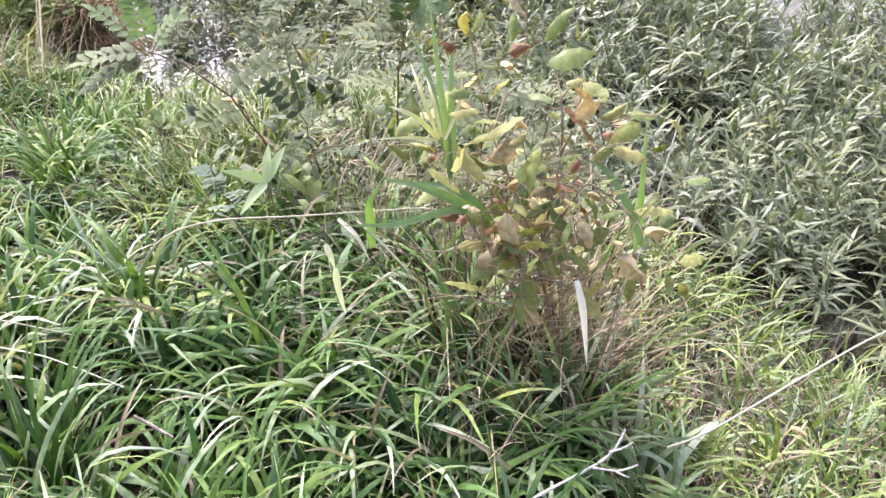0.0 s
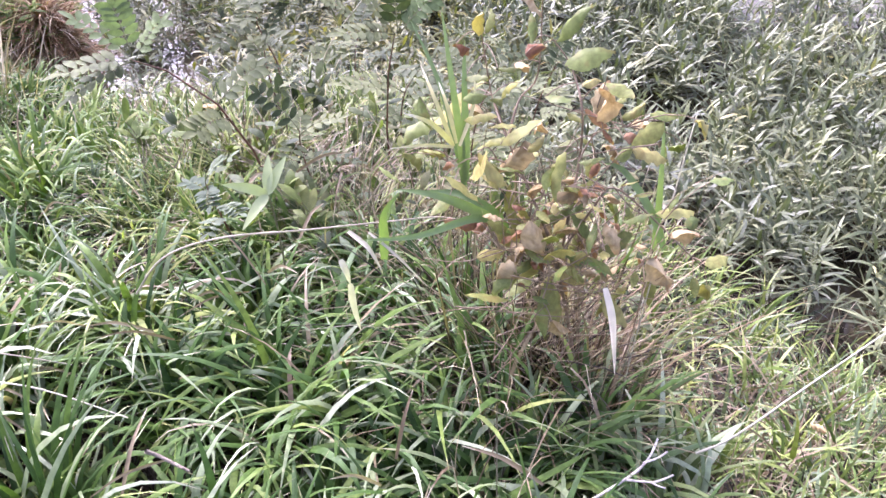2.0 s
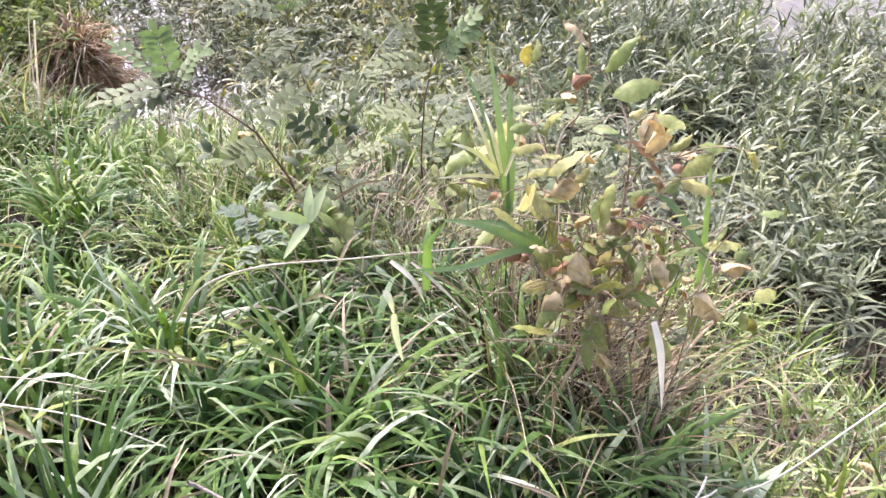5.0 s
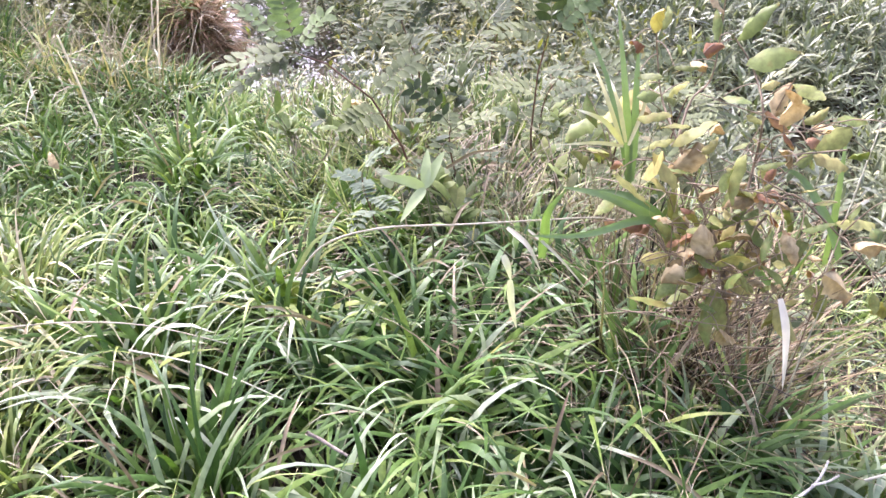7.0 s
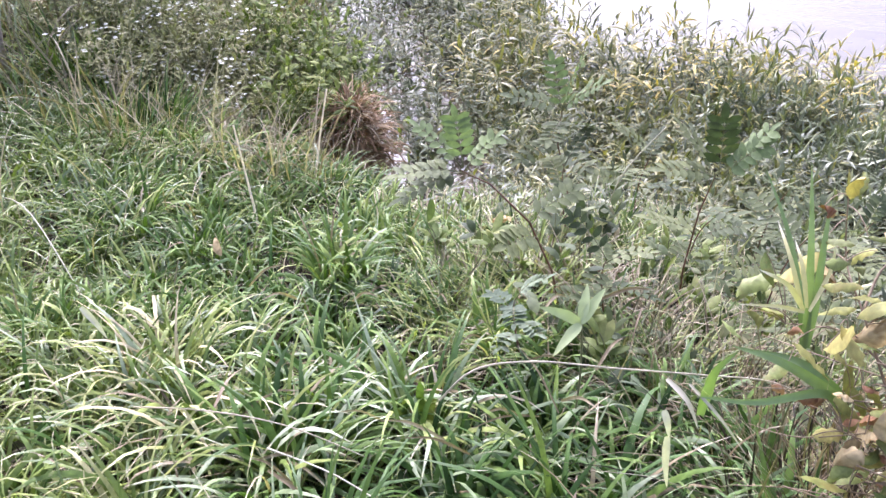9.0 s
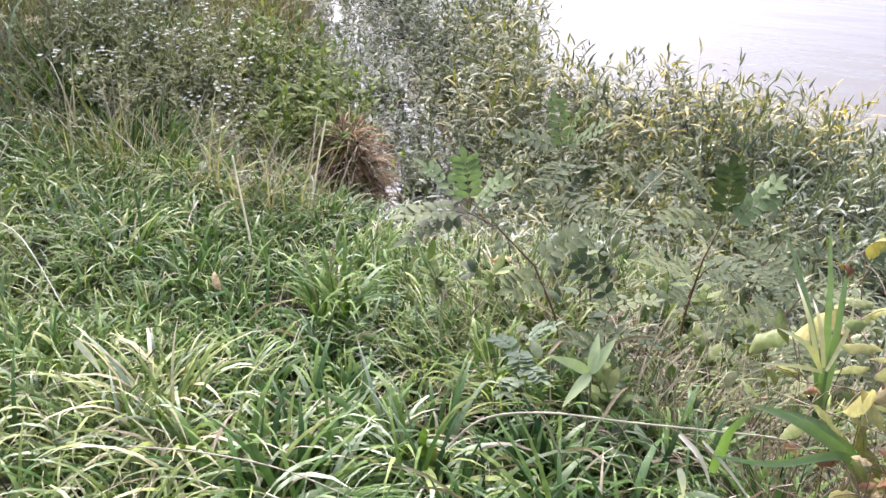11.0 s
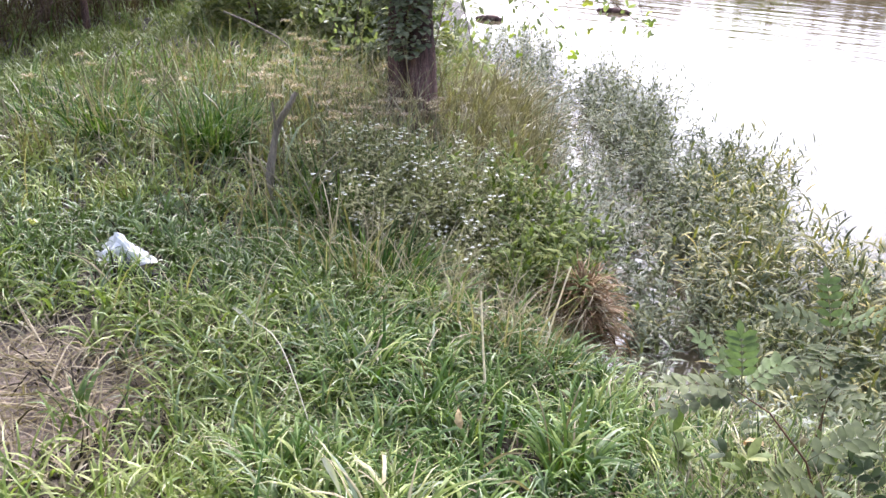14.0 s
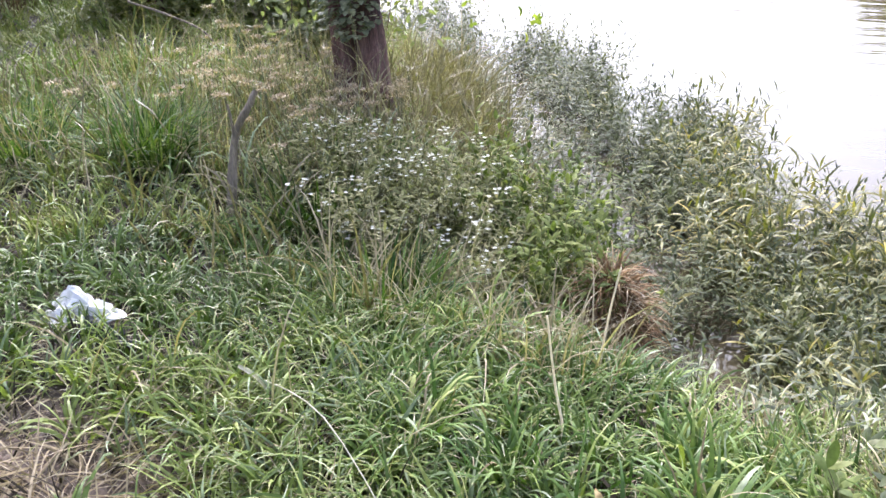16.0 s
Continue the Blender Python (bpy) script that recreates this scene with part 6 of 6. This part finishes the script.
tree = holder("tree", (-3.29, 4.86, -0.05), "ivy-clad tree with reddish brown bark at the water's edge", "tree")
o = np.array([-3.29, 4.86, -0.05])
for r, pts in ((0.10, ((-3.22, 4.86, -0.12), (-3.23, 4.86, 0.2), (-3.27, 4.88, 0.55), (-3.31, 4.92, 0.95), (-3.36, 5.0, 1.8), (-3.3, 5.2, 3.2), (-3.1, 5.4, 4.6))),
               (0.076, ((-3.41, 4.82, -0.12), (-3.41, 4.84, 0.2), (-3.44, 4.87, 0.55), (-3.46, 4.90, 0.95), (-3.55, 4.92, 1.8), (-3.9, 4.8, 3.0), (-4.3, 4.7, 4.4)))):
    path = smooth_path(pts, 8) - o
    k = len(path)
    q = np.linspace(0, 1, k)
    V, F, al, to, sl = tube(path, r * (1 + 0.3 * np.exp(-q * 20)) * (1 - 0.55 * q), 28, knobby=0.16)
    thing("trunk", [(V, F, al, to, 0)], BARK, parent=tree, label="furrowed reddish brown trunk")
limb_ends = []
for a, b, r in (((-3.33, 4.95, 1.3), (-2.5, 5.2, 1.15), 0.022), ((-3.35, 5.0, 1.6), (-2.1, 5.7, 1.35), 0.02), ((-3.3, 5.2, 2.9), (-1.9, 6.2, 3.2), 0.04), ((-3.5, 4.9, 1.7), (-4.4, 5.6, 2.0), 0.03), ((-3.6, 4.9, 2.2), (-4.6, 4.0, 3.0), 0.04), ((-3.2, 5.3, 3.8), (-3.0, 6.6, 4.6), 0.035)):
    path = arc(a, b, (0, 0, 0.15), 9) - o
    thing("limb", [tube(path, np.linspace(r, r * 0.3, 9), 8, knobby=0.3)], BARK, parent=tree)
    limb_ends.append(path)
n = 7000
hz = 0.42 + 1.95 * rng.random(n) ** 1.1
ang = rng.uniform(0, 6.28, n)
ok = hz > 0.62 + 0.28 * np.sin(ang * 2 + 1) + rng.normal(0, 0.08, n)
hz, ang, n = hz[ok], ang[ok], int(ok.sum())
rr = 0.13 + 0.08 * rng.random(n) + 0.12 * np.clip((hz - 0.7) / 0.4, 0, 1) * rng.random(n)
ivy = np.stack([-3.345 - 0.03 * hz + rr * 1.15 * np.cos(ang) - o[0], 4.88 + 0.03 * hz + rr * np.sin(ang) - o[1], hz - o[2]], -1)
thing("ivy", [ribbons(ivy, ang, rng.normal(1.3, 0.3, n), rng.normal(1.0, 0.3, n), 0.05 * rng.normal(1, 0.25, n), 0.034 * rng.normal(1, 0.25, n), 3, oval_shape, 0.3, cols=2)], TREE_IVY, parent=tree, label="dark ivy leaves on the trunk")
cc = [p[k] + rng.normal(0, 0.2, 3) for p in limb_ends[2:] for k in (3, 5, 7, 8, 8)]
thing("crown", [leaf_cloud(cc, [0.5] * len(cc), 350, 0.10, 0.07)], TREE_LEAF, parent=tree)


def maple_leaf_mesh(size, mat):
    """A five-lobed leaf, slightly cupped."""
    ang = np.linspace(-2.6, 2.6, 31)
    r = size * (0.42 + 0.58 * np.abs(np.cos(ang * 1.5)) ** 1.6 * (1 - 0.12 * np.abs(ang)))
    ring = np.stack([r * np.sin(ang), r * np.cos(ang), -0.25 * r ** 2 / size + 0.02 * size * np.sin(9 * ang)], -1)
    V = np.concatenate([[[0, 0, 0]], ring * 0.5 + np.array([0, 0, 0.01]), ring])
    k = np.arange(30)
    F = np.concatenate([np.stack([1 + k, 2 + k, 33 + k, 32 + k], -1), np.stack([0 * k, 2 + k, 1 + k, 0 * k], -1)[:, [0, 1, 2, 2]]])
    me = bpy.data.meshes.new("maple_leaf")
    me.from_pydata(V.tolist(), [], [tuple(f) if f[2] != f[3] else tuple(f[:3]) for f in F.tolist()])
    for p in me.polygons:
        p.use_smooth = True
    for key, value in (("along", 0.3), ("tone", 0.5)):
        me.attributes.new(key, "FLOAT", "POINT").data.foreach_set("value", np.full(len(V), value, np.float32))
    me.materials.append(mat)
    return me


MAPLE_ONE = leaf_material("maple_single", [(0.0, (0.15, 0.21, 0.04)), (0.6, (0.30, 0.34, 0.06)), (1.0, (0.46, 0.42, 0.08))], (0.4, 0.3, 0.06), 1.1, gloss=0.45, thin=0.4, single=True)
maple_meshes = [maple_leaf_mesh(s, MAPLE_ONE) for s in (0.026, 0.033, 0.042)]


def spray(points, count, spread, meshes, label):
    """A thin twig from the tree with single leaves hanging along it."""
    path = smooth_path(points) - o
    twig_ob = thing("twig", [tube(path, np.linspace(0.006, 0.002, len(path)), 5)], BARK, parent=tree, label=label)
    for i in range(count):
        p = path[rng.integers(len(path) // 3, len(path))] + rng.normal(0, spread, 3)
        ob = new("leaf", meshes[rng.integers(0, len(meshes))])
        ob.parent = twig_ob
        ob.matrix_local = pose(*p, rng.normal(-50, 35), rng.normal(0, 30), rng.uniform(0, 360))


spray([(-3.3, 4.95, 1.25), (-3.0, 4.75, 1.0), (-2.98, 4.62, 0.72), (-3.02, 4.6, 0.5)], 11, 0.08, maple_meshes, "twig with yellow-green lobed leaves")
spray([(-3.3, 4.95, 1.5), (-2.8, 5.1, 1.15), (-2.5, 5.2, 0.92), (-2.38, 5.2, 0.66)], 12, 0.10, maple_meshes, "twig with yellow-green lobed leaves")
spray([(-3.35, 5.0, 1.6), (-2.7, 5.5, 1.25), (-2.25, 5.7, 1.0), (-2.05, 5.7, 0.62)], 9, 0.08, maple_meshes, "twig with yellow-green lobed leaves")
spray([(-3.3, 5.0, 1.2), (-3.0, 5.3, 0.85), (-2.7, 5.4, 0.72), (-2.45, 5.45, 0.48)], 10, 0.12, maple_meshes, "twig with yellow-green lobed leaves")
grey_oval = [leaf_mesh("oval_leaf", 0.062, 0.027, TREE_IVY, 0.5), leaf_mesh("oval_leaf", 0.045, 0.021, TREE_IVY, 0.7)]
for count, width, points in ((80, 0.06, [(-3.35, 4.95, 1.4), (-3.1, 5.2, 1.05), (-2.85, 5.4, 0.8), (-2.75, 5.5, 0.5)]), (64, 0.05, [(-3.3, 5.0, 1.5), (-2.7, 5.5, 1.1), (-2.3, 5.75, 0.75), (-2.05, 5.8, 0.58)]), (80, 0.05, [(-3.35, 4.95, 1.3), (-3.15, 5.2, 1.0), (-2.98, 5.45, 0.86), (-2.7, 5.6, 0.82)]),
                             (110, 0.08, [(-3.3, 4.95, 1.2), (-3.2, 5.1, 0.9), (-3.12, 5.2, 0.65), (-3.05, 5.2, 0.42)]), (90, 0.10, [(-3.4, 4.95, 1.2), (-3.6, 4.8, 1.0), (-3.75, 4.75, 0.8), (-3.85, 4.7, 0.5)]), (110, 0.13, [(-3.4, 4.95, 1.3), (-3.8, 4.95, 1.1), (-4.2, 5.1, 0.85), (-4.4, 5.2, 0.6)]),
                             (90, 0.10, [(-3.4, 4.9, 1.2), (-3.55, 4.78, 0.95), (-3.65, 4.75, 0.7), (-3.68, 4.72, 0.5)])):
    spray(points, count, width, grey_oval, "twig with dusky oval leaves")

yellow_leaf = tagged(new("fallen_leaf", maple_leaf_mesh(0.035, I_YELLOW)), "yellow lobed leaf caught on meadow grass", "fallen leaf", "fallen leaves")
yellow_leaf.matrix_world = pose(-3.5, 2.13, 0.15, -35, 10, 40)

# ---- thicket behind the meadow ----
for px, py, tall, spread, mat, words in ((-5.75, 6.3, 1.1, 0.7, TREE_LEAF, "olive"), (-5.2, 6.75, 1.1, 0.6, TREE_LEAF, "olive"), (-4.7, 6.5, 1.0, 0.55, TREE_LEAF, "olive"), (-4.3, 6.2, 0.9, 0.5, TREE_IVY, "grey-green"), (-6.2, 6.7, 1.3, 0.7, TREE_LEAF, "olive"), (-5.5, 7.4, 1.6, 0.8, TREE_LEAF, "olive"),
                                         (-8.9, 5.0, 2.6, 1.2, IVY, "dark"), (-8.7, 6.3, 2.6, 1.2, IVY, "dark"), (-8.2, 7.4, 2.5, 1.2, IVY, "dark"), (-7.3, 8.3, 2.4, 1.1, IVY, "dark"), (-6.3, 8.6, 2.2, 1.0, IVY, "dark"), (-9.0, 3.6, 2.6, 1.2, IVY, "dark")):
    small_tree("shrub", px, py, tall, spread, 2600, 0.072, mat, f"{words} leafy shrub in the shaded thicket", "shrub", "thicket shrubs", 0.0, 4)
for px, py in ((-7.9, 4.4), (-7.8, 5.5), (-8.4, 4.9), (-8.2, 3.6), (-8.3, 6.4)):
    small_tree("thicket_tree", px, py, 3.6, 1.5, 3200, 0.10, IVY, "leafy tree over the dark brown undergrowth of the thicket", "tree", "thicket trees", 0.5, 3)
x, y = scatter(2600, -9.0, -6.4, 3.0, 8.0, lambda x, y: on_land(x, y, 0.5) * np.clip((x + 0.35 * (y - 4.6) < -6.9), 0, 1))
sward("dead_undergrowth", x, y, RUST, "brown dead stems and twigs in the shade of the thicket", 0.55, 0.012, 0.3, 0.9, 4, 2, tone=(0, 0.6))

for px, py in ((-7.3, 5.6), (-6.9, 6.9)):
    path = smooth_path([(0, 0, -0.1), (rng.normal(0, 0.05), 0, 1.2), (rng.normal(0, 0.15), rng.normal(0, 0.1), 3.0)])
    ob = thing("thin_trunk", [tube(path, np.linspace(0.035, 0.022, len(path)), 10, knobby=0.2)], BARK, "thin dark tree trunk in the thicket", "tree trunk", "thicket trunks")
    ob.location = (px, py, float(height(px, py)))

# ---- far bank ----
AUTUMN = leaf_material("autumn_leaf", [(0.0, (0.10, 0.07, 0.03)), (1.0, (0.22, 0.15, 0.05))], (0.2, 0.12, 0.05), 1.1, gloss=0.7, thin=0.1, shine=0.2)
for i in range(22):
    px = -26 + 3.9 * i + rng.normal(0, 0.6)
    small_tree("far_tree", px, 62 + 0.25 * px + rng.normal(0, 1), (3.4 if px < 4 else 6.6) * rng.uniform(0.88, 1.12), 3.6, 1100, 1.3, AUTUMN if i % 4 else TREE_LEAF, "broad autumn tree on the far river bank", "tree", "far bank trees", 0.1, 2)

# ---- driftwood on the river ----
for px, py, L, turn in ((-6.7, 13.1, 0.45, 20), (-5.3, 15.4, 0.62, 8)):
    p = smooth_path([(-L / 2, 0, 0.0), (-L / 6, 0.03, 0.01), (L / 5, 0.01, 0.012), (L / 2, -0.02, 0.0)])
    ob = thing("driftwood", [tube(p, np.array([0.015 + 0.035 * math.sin(math.pi * q) for q in np.linspace(0.05, 0.95, len(p))]), 10, knobby=0.4)], BARK, "dark driftwood log floating on the river", "driftwood", "driftwood")
    ob.matrix_world = pose(px, py, WATER_LEVEL + 0.02, 0, 0, turn)
